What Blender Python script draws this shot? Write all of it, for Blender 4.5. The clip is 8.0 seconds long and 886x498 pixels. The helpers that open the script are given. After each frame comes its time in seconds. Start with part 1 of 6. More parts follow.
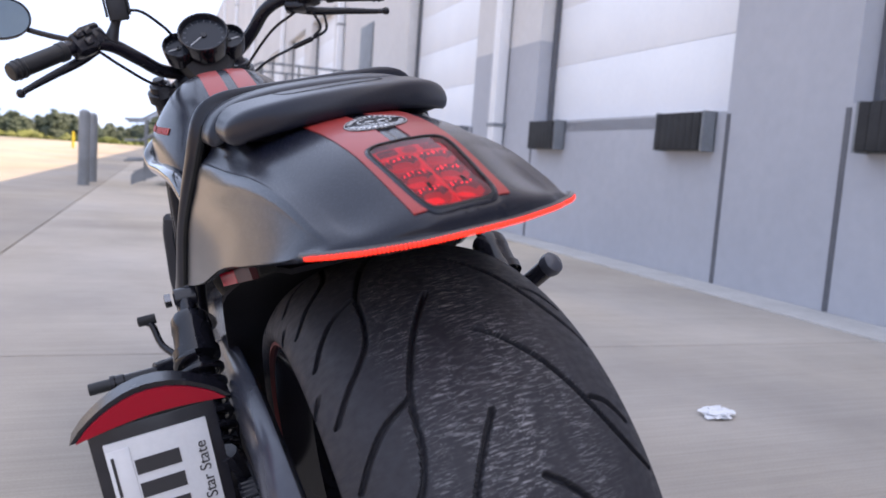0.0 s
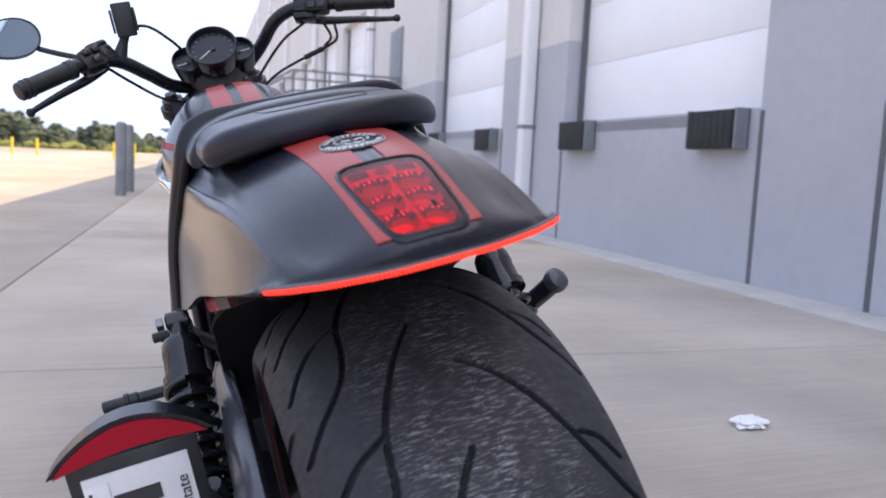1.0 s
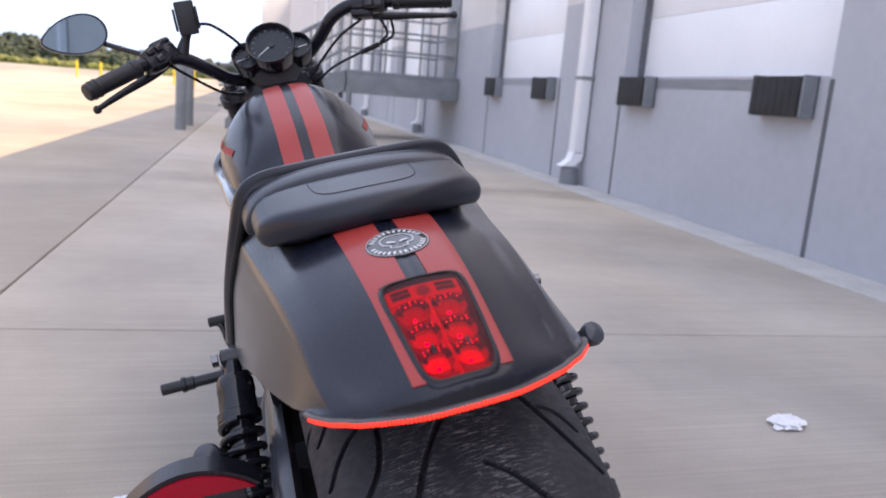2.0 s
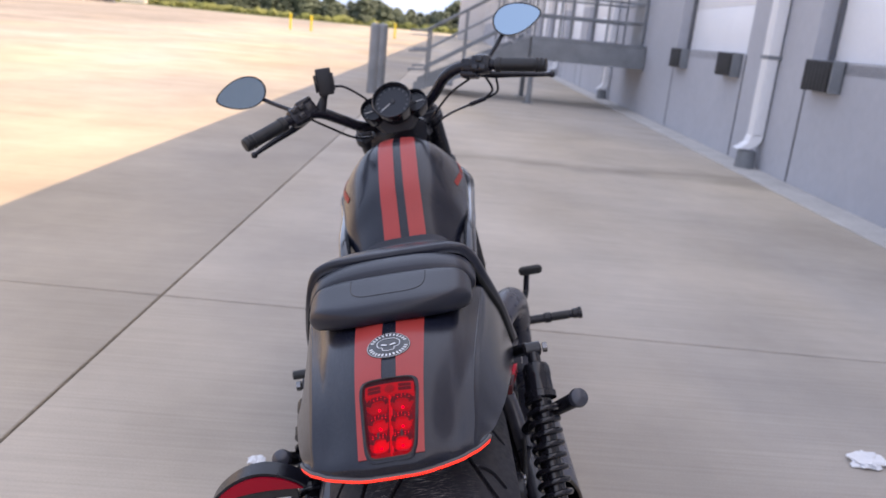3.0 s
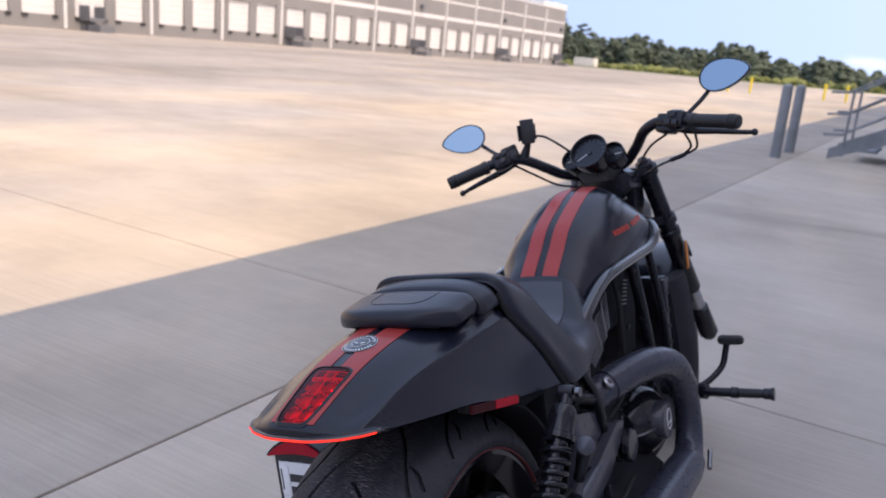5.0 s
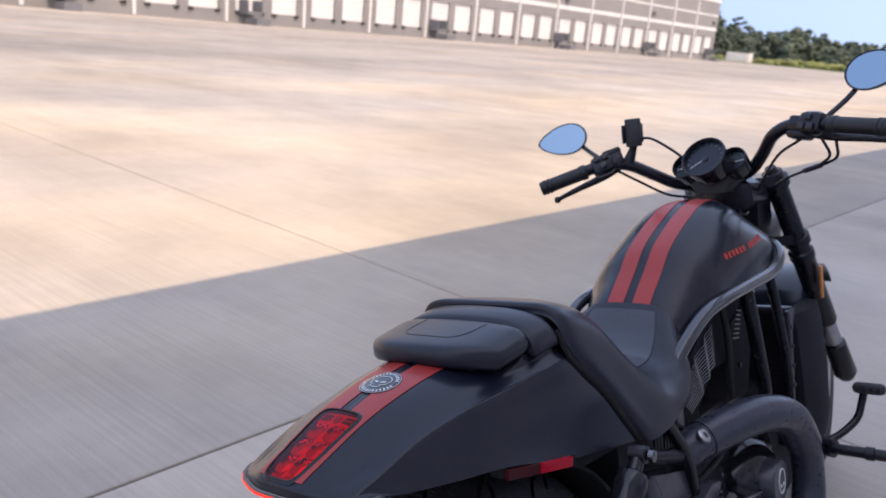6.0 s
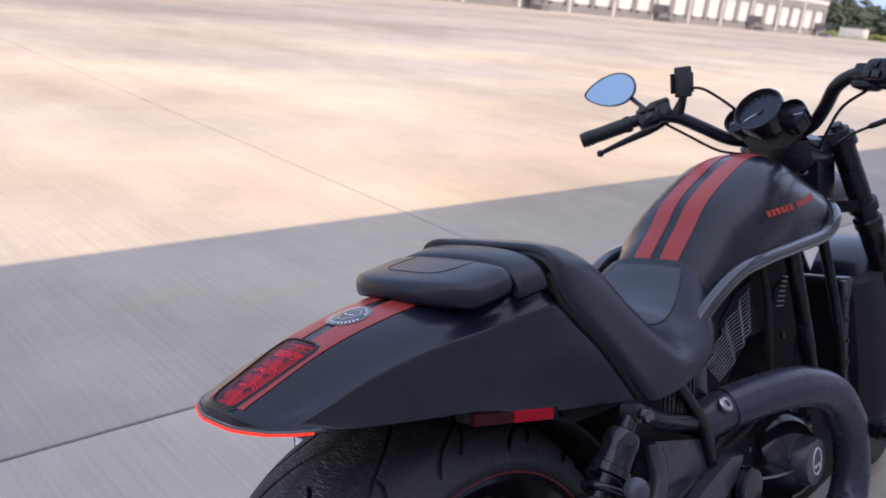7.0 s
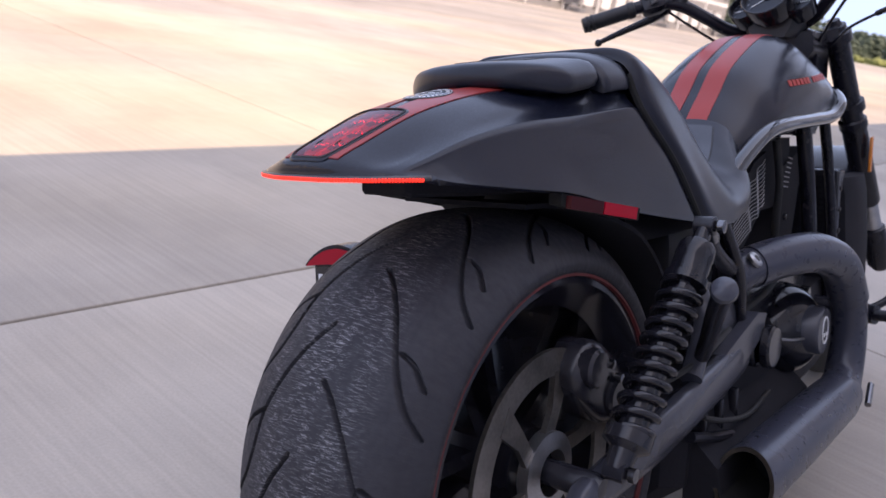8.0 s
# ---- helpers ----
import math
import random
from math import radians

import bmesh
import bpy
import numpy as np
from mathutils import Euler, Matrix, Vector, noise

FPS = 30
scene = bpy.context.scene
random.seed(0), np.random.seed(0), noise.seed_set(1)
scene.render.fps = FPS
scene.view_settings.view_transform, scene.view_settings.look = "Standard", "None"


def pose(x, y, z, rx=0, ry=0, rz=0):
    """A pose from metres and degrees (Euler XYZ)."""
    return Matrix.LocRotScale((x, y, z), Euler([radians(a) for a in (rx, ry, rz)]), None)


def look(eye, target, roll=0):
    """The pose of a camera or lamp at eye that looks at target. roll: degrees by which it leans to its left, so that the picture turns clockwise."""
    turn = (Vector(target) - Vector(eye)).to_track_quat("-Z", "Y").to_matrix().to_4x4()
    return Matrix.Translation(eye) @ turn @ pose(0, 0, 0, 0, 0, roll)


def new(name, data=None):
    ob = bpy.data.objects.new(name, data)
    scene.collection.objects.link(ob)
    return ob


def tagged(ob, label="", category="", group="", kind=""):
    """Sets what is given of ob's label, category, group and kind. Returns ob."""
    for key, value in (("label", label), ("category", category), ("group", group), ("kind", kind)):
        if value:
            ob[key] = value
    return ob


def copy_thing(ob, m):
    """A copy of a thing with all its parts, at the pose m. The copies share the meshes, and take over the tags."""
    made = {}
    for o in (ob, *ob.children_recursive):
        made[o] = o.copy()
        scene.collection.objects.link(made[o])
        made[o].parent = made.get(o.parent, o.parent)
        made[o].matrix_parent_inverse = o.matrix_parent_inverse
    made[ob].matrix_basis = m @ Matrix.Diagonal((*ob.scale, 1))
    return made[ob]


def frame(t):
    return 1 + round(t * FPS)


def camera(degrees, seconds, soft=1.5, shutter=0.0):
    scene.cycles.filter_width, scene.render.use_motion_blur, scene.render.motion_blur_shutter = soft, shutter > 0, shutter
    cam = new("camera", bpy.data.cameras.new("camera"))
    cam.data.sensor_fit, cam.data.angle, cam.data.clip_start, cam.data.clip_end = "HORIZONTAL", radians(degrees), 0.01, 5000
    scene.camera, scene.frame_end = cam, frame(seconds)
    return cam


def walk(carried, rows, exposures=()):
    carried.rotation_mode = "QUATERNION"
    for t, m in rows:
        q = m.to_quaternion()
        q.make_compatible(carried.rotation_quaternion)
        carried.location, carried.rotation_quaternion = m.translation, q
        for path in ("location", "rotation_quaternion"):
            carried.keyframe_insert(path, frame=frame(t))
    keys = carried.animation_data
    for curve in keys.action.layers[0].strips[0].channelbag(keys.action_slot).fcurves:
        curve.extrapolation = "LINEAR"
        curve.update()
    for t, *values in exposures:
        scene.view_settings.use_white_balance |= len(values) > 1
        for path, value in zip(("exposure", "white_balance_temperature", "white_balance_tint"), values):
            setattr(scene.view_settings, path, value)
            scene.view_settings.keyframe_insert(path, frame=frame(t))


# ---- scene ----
import itertools
from mathutils.bvhtree import BVHTree

# camera: x, y, z, yaw, pitch, roll at each time
cam = camera(59.09, 8.0)
ROWS = [
    (0, -0.3407, -0.7998, 0.7286, -22.54, -6.20, 4.04),
    (0.5, -0.3097, -0.7865, 0.7437, -21.32, -5.90, 3.19),
    (1, -0.2803, -0.7777, 0.7473, -19.89, -6.20, 2.75),
    (1.2, -0.2884, -0.7735, 0.7488, -19.21, -6.25, 2.56),
    (2.3, -0.2759, -0.8176, 1.0218, -14.06, -13.96, 5.79),
    (2.5, -0.2399, -0.8876, 1.1034, -11.47, -15.33, 5.88),
    (3, -0.1059, -1.0903, 1.1986, -2.91, -15.73, 5.56),
    (3.5, 0.0907, -1.1307, 1.2181, 7.50, -14.42, 5.59),
    (4, 0.2763, -1.1636, 1.2438, 16.07, -13.67, 5.28),
    (4.2, 0.3251, -1.2047, 1.2386, 18.55, -13.74, 5.12),
    (5.3, 0.5960, -0.9953, 1.2449, 31.57, -14.63, 5.12),
    (5.5, 0.5960, -0.9485, 1.2375, 33.49, -14.89, 5.07),
    (6, 0.5532, -0.8048, 1.2426, 38.37, -15.67, 5.36),
    (6.5, 0.5892, -0.7104, 1.2249, 42.24, -16.63, 5.54),
    (7, 0.6255, -0.6601, 1.1808, 44.63, -18.30, 6.10),
    (7.5, 0.5869, -0.7665, 1.1166, 42.71, -20.17, 7.82),
    (7.7, 0.5310, -0.7900, 1.0460, 40.05, -20.44, 9.45),
    (7.9, 0.4960, -0.7885, 0.9440, 37.75, -19.45, 10.35),
    (8, 0.4898, -0.7877, 0.8931, 37.03, -18.65, 10.59),
]
EXPOSURES = [(0, 2.90, 10500, 13), (1.2, 2.90, 10600, 13), (2.5, 2.88, 11300, 14.5), (3.0, 2.74, 11000, 14.5), (3.5, 2.54, 10300, 14.5), (4, 2.38, 9900, 14), (5.5, 2.40, 9000, 13), (7, 2.46, 8900, 13), (7.5, 2.52, 9100, 14), (8, 2.68, 9700, 17.5)]
walk(cam, [(t, pose(x, y, z, 90 + pitch, 0, yaw) @ pose(0, 0, 0, 0, 0, roll)) for t, x, y, z, yaw, pitch, roll in ROWS],
     EXPOSURES)

# lens opening and focus
cam.data.dof.use_dof, cam.data.dof.focus_distance, cam.data.dof.aperture_fstop = True, 1.08, 6.8

# the yard and its buildings run 2.3 degrees to the right of the motorcycle
SITE = pose(0, 0, 0, 0, 0, -2.3)

# ---- world and sun ----
SUN_AZ, SUN_EL = 105.0, 60.2   # degrees clockwise from +y, above the horizon
world = bpy.data.worlds.new("world")
scene.world = world
world.use_nodes = True
wn, wl = world.node_tree.nodes, world.node_tree.links
sky = wn.new("ShaderNodeTexSky")
sky.sky_type, sky.sun_disc = "NISHITA", False
sky.sun_elevation, sky.sun_rotation = radians(SUN_EL), radians(SUN_AZ)
sky.altitude, sky.air_density, sky.dust_density, sky.ozone_density = 100, 0.65, 0.7, 2.3
# clear dry air: the haze at the horizon is thin
gen, lift, unit = wn.new("ShaderNodeTexCoord"), wn.new("ShaderNodeVectorMath"), wn.new("ShaderNodeVectorMath")
lift.operation, unit.operation = "ADD", "NORMALIZE"
lift.inputs[1].default_value = (0, 0, 1.5)
wl.new(gen.outputs["Generated"], lift.inputs[0])
wl.new(lift.outputs[0], unit.inputs[0])
wl.new(unit.outputs[0], sky.inputs["Vector"])
back = wn["Background"]
back.inputs["Strength"].default_value = 0.15
# a few thin fair-weather clouds
squash = wn.new("ShaderNodeMapping")
squash.inputs["Scale"].default_value = (1.0, 1.0, 3.2)
puff, veil = wn.new("ShaderNodeTexNoise"), wn.new("ShaderNodeMapRange")
puff.inputs["Scale"].default_value, puff.inputs["Detail"].default_value = 5.0, 8
veil.inputs["From Min"].default_value, veil.inputs["From Max"].default_value, veil.inputs["To Max"].default_value = 0.63, 0.85, 0.35
veil.interpolation_type = "SMOOTHSTEP"
cover = wn.new("ShaderNodeMix")
cover.data_type = "RGBA"
cover.inputs[7].default_value = (3.6, 3.7, 3.9, 1)
wl.new(gen.outputs["Generated"], squash.inputs["Vector"])
wl.new(squash.outputs["Vector"], puff.inputs["Vector"])
wl.new(puff.outputs["Fac"], veil.inputs["Value"])
wl.new(veil.outputs["Result"], cover.inputs["Factor"])
wl.new(sky.outputs["Color"], cover.inputs[6])
wl.new(cover.outputs[2], back.inputs["Color"])
sun = new("sun", bpy.data.lights.new("sun", "SUN"))
sun.data.energy, sun.data.angle, sun.data.color = 0.73, radians(0.2), (1.0, 0.90, 0.80)
az, el = radians(SUN_AZ), radians(SUN_EL)
sun.matrix_world = look((0, 0, 30), (-math.sin(az) * math.cos(el) * 10, -math.cos(az) * math.cos(el) * 10, 30 - math.sin(el) * 10))


# ---- materials ----
def material(name, color, rough=0.6, metal=0.0, coat=0.0, spec=0.5):
    m = bpy.data.materials.new(name)
    m.use_nodes = True
    b = m.node_tree.nodes["Principled BSDF"]
    b.inputs["Base Color"].default_value = (*color, 1)
    b.inputs["Roughness"].default_value, b.inputs["Metallic"].default_value = rough, metal
    b.inputs["Coat Weight"].default_value, b.inputs["Specular IOR Level"].default_value = coat, spec
    return m


def mottle(m, dark, light, scale, fine=40.0, bump=0.0, rough=None, stretch=(1, 1, 1), bump_scale=None, coord="Object"):
    """Two scales of noise in the colour, and fine relief."""
    n, l = m.node_tree.nodes, m.node_tree.links
    b = n["Principled BSDF"]
    tc, mp = n.new("ShaderNodeTexCoord"), n.new("ShaderNodeMapping")
    mp.inputs["Scale"].default_value = stretch
    l.new(tc.outputs[coord], mp.inputs["Vector"])
    a, f = n.new("ShaderNodeTexNoise"), n.new("ShaderNodeTexNoise")
    a.inputs["Scale"].default_value, a.inputs["Detail"].default_value = scale, 6
    f.inputs["Scale"].default_value, f.inputs["Detail"].default_value = fine, 8
    l.new(mp.outputs["Vector"], a.inputs["Vector"])
    l.new(mp.outputs["Vector"], f.inputs["Vector"])
    mix = n.new("ShaderNodeMath")
    mix.operation = "MULTIPLY_ADD"
    mix.inputs[1].default_value = 0.35
    l.new(f.outputs["Fac"], mix.inputs[0])
    k = n.new("ShaderNodeMath")
    k.operation = "MULTIPLY"
    k.inputs[1].default_value = 0.65
    l.new(a.outputs["Fac"], k.inputs[0])
    l.new(k.outputs[0], mix.inputs[2])
    ramp = n.new("ShaderNodeValToRGB")
    ramp.color_ramp.elements[0].position, ramp.color_ramp.elements[1].position = 0.35, 0.65
    ramp.color_ramp.elements[0].color, ramp.color_ramp.elements[1].color = (*dark, 1), (*light, 1)
    l.new(mix.outputs[0], ramp.inputs["Fac"])
    l.new(ramp.outputs["Color"], b.inputs["Base Color"])
    if bump:
        bp = n.new("ShaderNodeBump")
        bp.inputs["Strength"].default_value, bp.inputs["Distance"].default_value = bump, 0.002
        src = f
        if bump_scale:
            src = n.new("ShaderNodeTexNoise")
            src.inputs["Scale"].default_value, src.inputs["Detail"].default_value = bump_scale, 4
            l.new(mp.outputs["Vector"], src.inputs["Vector"])
        l.new(src.outputs["Fac"], bp.inputs["Height"])
        l.new(bp.outputs["Normal"], b.inputs["Normal"])
    if rough:
        rr = n.new("ShaderNodeMapRange")
        rr.inputs["To Min"].default_value, rr.inputs["To Max"].default_value = rough
        l.new(f.outputs["Fac"], rr.inputs["Value"])
        l.new(rr.outputs["Result"], b.inputs["Roughness"])
    return m


def noise_node(n, l, vec, scale, detail=5, stretch=None):
    t = n.new("ShaderNodeTexNoise")
    t.inputs["Scale"].default_value, t.inputs["Detail"].default_value = scale, detail
    if stretch:
        mp = n.new("ShaderNodeMapping")
        mp.inputs["Scale"].default_value = stretch[:3]
        if len(stretch) > 3:
            mp.inputs["Rotation"].default_value = (0, 0, radians(stretch[3]))
        l.new(vec, mp.inputs["Vector"])
        vec = mp.outputs["Vector"]
    l.new(vec, t.inputs["Vector"])
    return t.outputs["Fac"]


def ranged(n, l, value, a, b, c, d):
    r = n.new("ShaderNodeMapRange")
    r.inputs["From Min"].default_value, r.inputs["From Max"].default_value = a, b
    r.inputs["To Min"].default_value, r.inputs["To Max"].default_value = c, d
    l.new(value, r.inputs["Value"])
    return r.outputs["Result"]


def times(n, l, *values):
    out = values[0]
    for v in values[1:]:
        m = n.new("ShaderNodeMath")
        m.operation = "MULTIPLY"
        l.new(out, m.inputs[0])
        l.new(v, m.inputs[1])
        out = m.outputs[0]
    return out


def yard_concrete(name, slab_tone):
    """Broomed concrete: stains, broom lines across the yard, speckle, and a slight difference from slab to slab; the
    second argument scales the whole tone.
    """
    m = material(name, (0.5, 0.45, 0.4), 0.9, spec=0.15)
    n, l = m.node_tree.nodes, m.node_tree.links
    b = n["Principled BSDF"]
    pos = n.new("ShaderNodeNewGeometry").outputs["Position"]
    big = ranged(n, l, noise_node(n, l, pos, 0.22, 4, (1.0, 0.8, 1)), 0.3, 0.7, 0.86, 1.09)
    mid = ranged(n, l, noise_node(n, l, pos, 1.5, 6), 0.3, 0.7, 0.90, 1.06)
    broom = ranged(n, l, noise_node(n, l, pos, 1.0, 4, (1.3, 70, 1)), 0.3, 0.7, 0.925, 1.048)
    streak = ranged(n, l, noise_node(n, l, pos, 1.0, 3, (0.7, 7, 1)), 0.35, 0.75, 1.0, 0.982)
    bands = ranged(n, l, noise_node(n, l, pos, 1.0, 4, (0.22, 2.6, 1)), 0.33, 0.67, 0.970, 1.024)
    grain = ranged(n, l, noise_node(n, l, pos, 160, 4), 0.3, 0.7, 0.95, 1.05)
    blot = ranged(n, l, noise_node(n, l, pos, 9, 8), 0.32, 0.68, 0.972, 1.022)
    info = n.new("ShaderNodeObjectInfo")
    own = ranged(n, l, info.outputs["Random"], 0, 1, 0.96 * slab_tone, 1.03 * slab_tone)
    # a damp stain that runs from the downpipe across the yard
    sep = n.new("ShaderNodeSeparateXYZ")
    l.new(pos, sep.inputs[0])
    wob = ranged(n, l, noise_node(n, l, pos, 0.9, 4), 0.3, 0.7, 6.30, 6.85)
    off = n.new("ShaderNodeMath")
    off.operation = "SUBTRACT"
    l.new(sep.outputs["Y"], off.inputs[0])
    l.new(wob, off.inputs[1])
    dist = n.new("ShaderNodeMath")
    dist.operation = "ABSOLUTE"
    l.new(off.outputs[0], dist.inputs[0])
    near = times(n, l, ranged(n, l, dist.outputs[0], 0.05, 0.42, 1, 0), ranged(n, l, sep.outputs["X"], -2.2, 1.6, 0.25, 1), ranged(n, l, noise_node(n, l, pos, 2.2, 5, (0.5, 1.5, 1)), 0.3, 0.6, 0.4, 1))
    stain = ranged(n, l, near, 0, 1, 1, 0.68)
    patches = ranged(n, l, noise_node(n, l, pos, 0.5, 5, (0.8, 0.8, 1)), 0.36, 0.62, 0.87, 1.05)
    lanes = ranged(n, l, noise_node(n, l, pos, 1.0, 3, (0.075, 0.012, 1)), 0.38, 0.62, 0.90, 1.04)
    # grey band of the far yard, darkened further to offset the sun on it
    far_band = times(n, l, ranged(n, l, sep.outputs["X"], -64, -48, 0.5, 1), ranged(n, l, sep.outputs["X"], -18, -7, 1, 0), ranged(n, l, noise_node(n, l, pos, 1.0, 4, (0.12, 0.03, 1)), 0.35, 0.6, 0.5, 1))
    far_darkening = ranged(n, l, far_band, 0, 1, 1, 0.64)
    value = times(n, l, far_darkening, bands, big, mid, blot, broom, streak, grain, own, stain, patches, lanes)
    tone = n.new("ShaderNodeValToRGB")
    tone.color_ramp.elements[0].position, tone.color_ramp.elements[1].position = 0.35, 0.65
    tone.color_ramp.elements[0].color, tone.color_ramp.elements[1].color = (0.485, 0.438, 0.398, 1), (0.580, 0.478, 0.372, 1)
    hue = n.new("ShaderNodeMath")
    hue.operation = "MULTIPLY_ADD"
    hue.inputs[1].default_value = -0.2
    l.new(far_band, hue.inputs[0])
    l.new(noise_node(n, l, pos, 1.0, 4, (0.30, 0.13, 1)), hue.inputs[2])
    l.new(hue.outputs[0], tone.inputs["Fac"])
    mix = n.new("ShaderNodeVectorMath")
    mix.operation = "SCALE"
    l.new(tone.outputs["Color"], mix.inputs[0])
    l.new(value, mix.inputs["Scale"])
    l.new(mix.outputs[0], b.inputs["Base Color"])
    bp = n.new("ShaderNodeBump")
    bp.inputs["Strength"].default_value, bp.inputs["Distance"].default_value = 0.35, 0.002
    l.new(times(n, l, broom, grain), bp.inputs["Height"])
    l.new(bp.outputs["Normal"], b.inputs["Normal"])
    return m


def worn_tread():
    """Rubber with pale lateral scuffs over the middle of the tread; UV in metres: along, across."""
    m = material("worn_tread", (0.022, 0.022, 0.023), 0.7, spec=0.4)
    n, l = m.node_tree.nodes, m.node_tree.links
    b = n["Principled BSDF"]
    uv = n.new("ShaderNodeUVMap").outputs["UV"]
    fine = ranged(n, l, noise_node(n, l, uv, 1.0, 3, (1300, 60, 1, 6)), 0.565, 0.60, 0, 1)
    fleck = ranged(n, l, noise_node(n, l, uv, 800, 2), 0.40, 0.56, 0, 1)
    zone = ranged(n, l, noise_node(n, l, uv, 1.0, 3, (8, 26, 1)), 0.34, 0.60, 0.06, 1)
    sep = n.new("ShaderNodeSeparateXYZ")
    l.new(uv, sep.inputs[0])
    ab = n.new("ShaderNodeMath")
    ab.operation = "ABSOLUTE"
    l.new(sep.outputs["Y"], ab.inputs[0])
    band = ranged(n, l, ab.outputs[0], 0.045, 0.090, 1, 0.03)
    top = n.new("ShaderNodeAttribute")
    top.attribute_name = "worn"
    mask = times(n, l, fine, fleck, zone, band, top.outputs["Fac"])
    base = n.new("ShaderNodeValToRGB")
    base.color_ramp.elements[0].color, base.color_ramp.elements[1].color = (0.016, 0.016, 0.021, 1), (0.030, 0.030, 0.038, 1)
    l.new(noise_node(n, l, uv, 45, 6), base.inputs["Fac"])
    mix = n.new("ShaderNodeMix")
    mix.data_type = "RGBA"
    l.new(mask, mix.inputs["Factor"])
    l.new(base.outputs["Color"], mix.inputs[6])
    mix.inputs[7].default_value = (0.43, 0.43, 0.45, 1)
    l.new(mix.outputs[2], b.inputs["Base Color"])
    l.new(ranged(n, l, noise_node(n, l, uv, 120, 4), 0.3, 0.7, 0.5, 0.75), b.inputs["Roughness"])
    bp = n.new("ShaderNodeBump")
    bp.inputs["Strength"].default_value, bp.inputs["Distance"].default_value = 0.35, 0.0012
    l.new(noise_node(n, l, uv, 1.0, 4, (700, 160, 1)), bp.inputs["Height"])
    l.new(bp.outputs["Normal"], b.inputs["Normal"])
    return m


denim = mottle(material("matt_black_paint", (0.02, 0.021, 0.024), 0.42, coat=0.40, spec=0.20), (0.0060, 0.0075, 0.0150), (0.0100, 0.0122, 0.0225), 3, 900, 0.02, (0.23, 0.30))
stripe_red = mottle(material("red_stripe_paint", (0.38, 0.035, 0.03), 0.45, coat=0.35, spec=0.25), (0.34, 0.03, 0.027), (0.42, 0.042, 0.036), 5, 600, 0.03, (0.38, 0.5))
for m in (denim, stripe_red):
    m.node_tree.nodes["Principled BSDF"].inputs["Coat Roughness"].default_value = 0.17
leather = mottle(material("black_leather", (0.022, 0.022, 0.024), 0.5, spec=0.40), (0.008, 0.0095, 0.017), (0.014, 0.0160, 0.0275), 9, 420, 0.10, (0.25, 0.34))
rubber = mottle(material("tyre_rubber", (0.022, 0.022, 0.023), 0.75), (0.016, 0.016, 0.017), (0.034, 0.034, 0.036), 14, 500, 0.3, (0.6, 0.85))
satin = mottle(material("satin_black_metal", (0.015, 0.015, 0.017), 0.4, spec=0.38), (0.007, 0.007, 0.0115), (0.014, 0.014, 0.0210), 12, 60, 0, (0.22, 0.30))
# satin black raised in tone to lift the deeply shaded wheel and engine
lifted_black = mottle(material("lifted_black_metal", (0.026, 0.026, 0.032), 0.4), (0.013, 0.013, 0.018), (0.023, 0.023, 0.030), 12, 60, 0, (0.17, 0.27))
gloss = mottle(material("gloss_black", (0.007, 0.007, 0.009), 0.14), (0.010, 0.010, 0.014), (0.017, 0.017, 0.023), 10, 60, 0, (0.09, 0.14))
plastic = mottle(material("black_plastic", (0.017, 0.017, 0.018), 0.5), (0.009, 0.009, 0.012), (0.016, 0.016, 0.021), 20, 500, 0.15, (0.40, 0.55))
chrome = material("chrome", (0.75, 0.76, 0.78), 0.12, 1.0)
smoked = material("dark_chrome", (0.2, 0.2, 0.21), 0.2, 1.0)
steel = mottle(material("brushed_steel", (0.45, 0.45, 0.46), 0.35, 1.0), (0.36, 0.36, 0.37), (0.5, 0.5, 0.51), 30, 300, 0.05, (0.3, 0.45))
exhaust_black = mottle(material("exhaust_coating", (0.03, 0.031, 0.036), 0.42), (0.036, 0.039, 0.058), (0.043, 0.047, 0.067), 8, 60, 0, (0.25, 0.31))
reflector_red = material("red_reflector", (0.52, 0.002, 0.020), 0.2, spec=0.3)
amber = material("amber_reflector", (0.7, 0.2, 0.03), 0.25)
white_paint = material("white_print", (0.75, 0.75, 0.75), 0.5)
# two tones: the slabs' own step, plus shade balance put into the colour
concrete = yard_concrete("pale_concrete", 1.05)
concrete_dark = yard_concrete("darker_concrete", 0.86)
joint_dirt = mottle(material("joint_dirt", (0.1, 0.09, 0.08), 0.95), (0.07, 0.065, 0.06), (0.13, 0.12, 0.1), 3, 40)
wall_grey = mottle(material("grey_wall_paint", (0.3, 0.31, 0.34), 0.8), (0.39, 0.40, 0.435), (0.45, 0.46, 0.495), 0.7, 12, 0.1)
wall_pale = mottle(material("pale_wall_paint", (0.55, 0.53, 0.52), 0.8), (0.60, 0.58, 0.57), (0.68, 0.66, 0.65), 0.6, 12, 0.1)
white_door = mottle(material("white_door_paint", (0.78, 0.79, 0.82), 0.5), (0.82, 0.83, 0.855), (0.88, 0.885, 0.90), 1.5, 20)
# both far paints are darkened to offset the sun that falls on them
wall_far = mottle(material("far_wall_paint", (0.4, 0.39, 0.39), 0.8), (0.150, 0.148, 0.154), (0.180, 0.178, 0.184), 0.2, 6)
far_white = mottle(material("darkened_white_paint", (0.36, 0.36, 0.37), 0.6), (0.43, 0.43, 0.44), (0.52, 0.52, 0.53), 0.4, 8)
wash = mottle(material("cement_wash", (0.58, 0.57, 0.56), 0.9), (0.42, 0.40, 0.38), (0.55, 0.525, 0.50), 2.5, 25, 0.3)
frame_grey = mottle(material("dark_frame_paint", (0.11, 0.115, 0.13), 0.6), (0.09, 0.095, 0.11), (0.13, 0.135, 0.15), 3, 30)
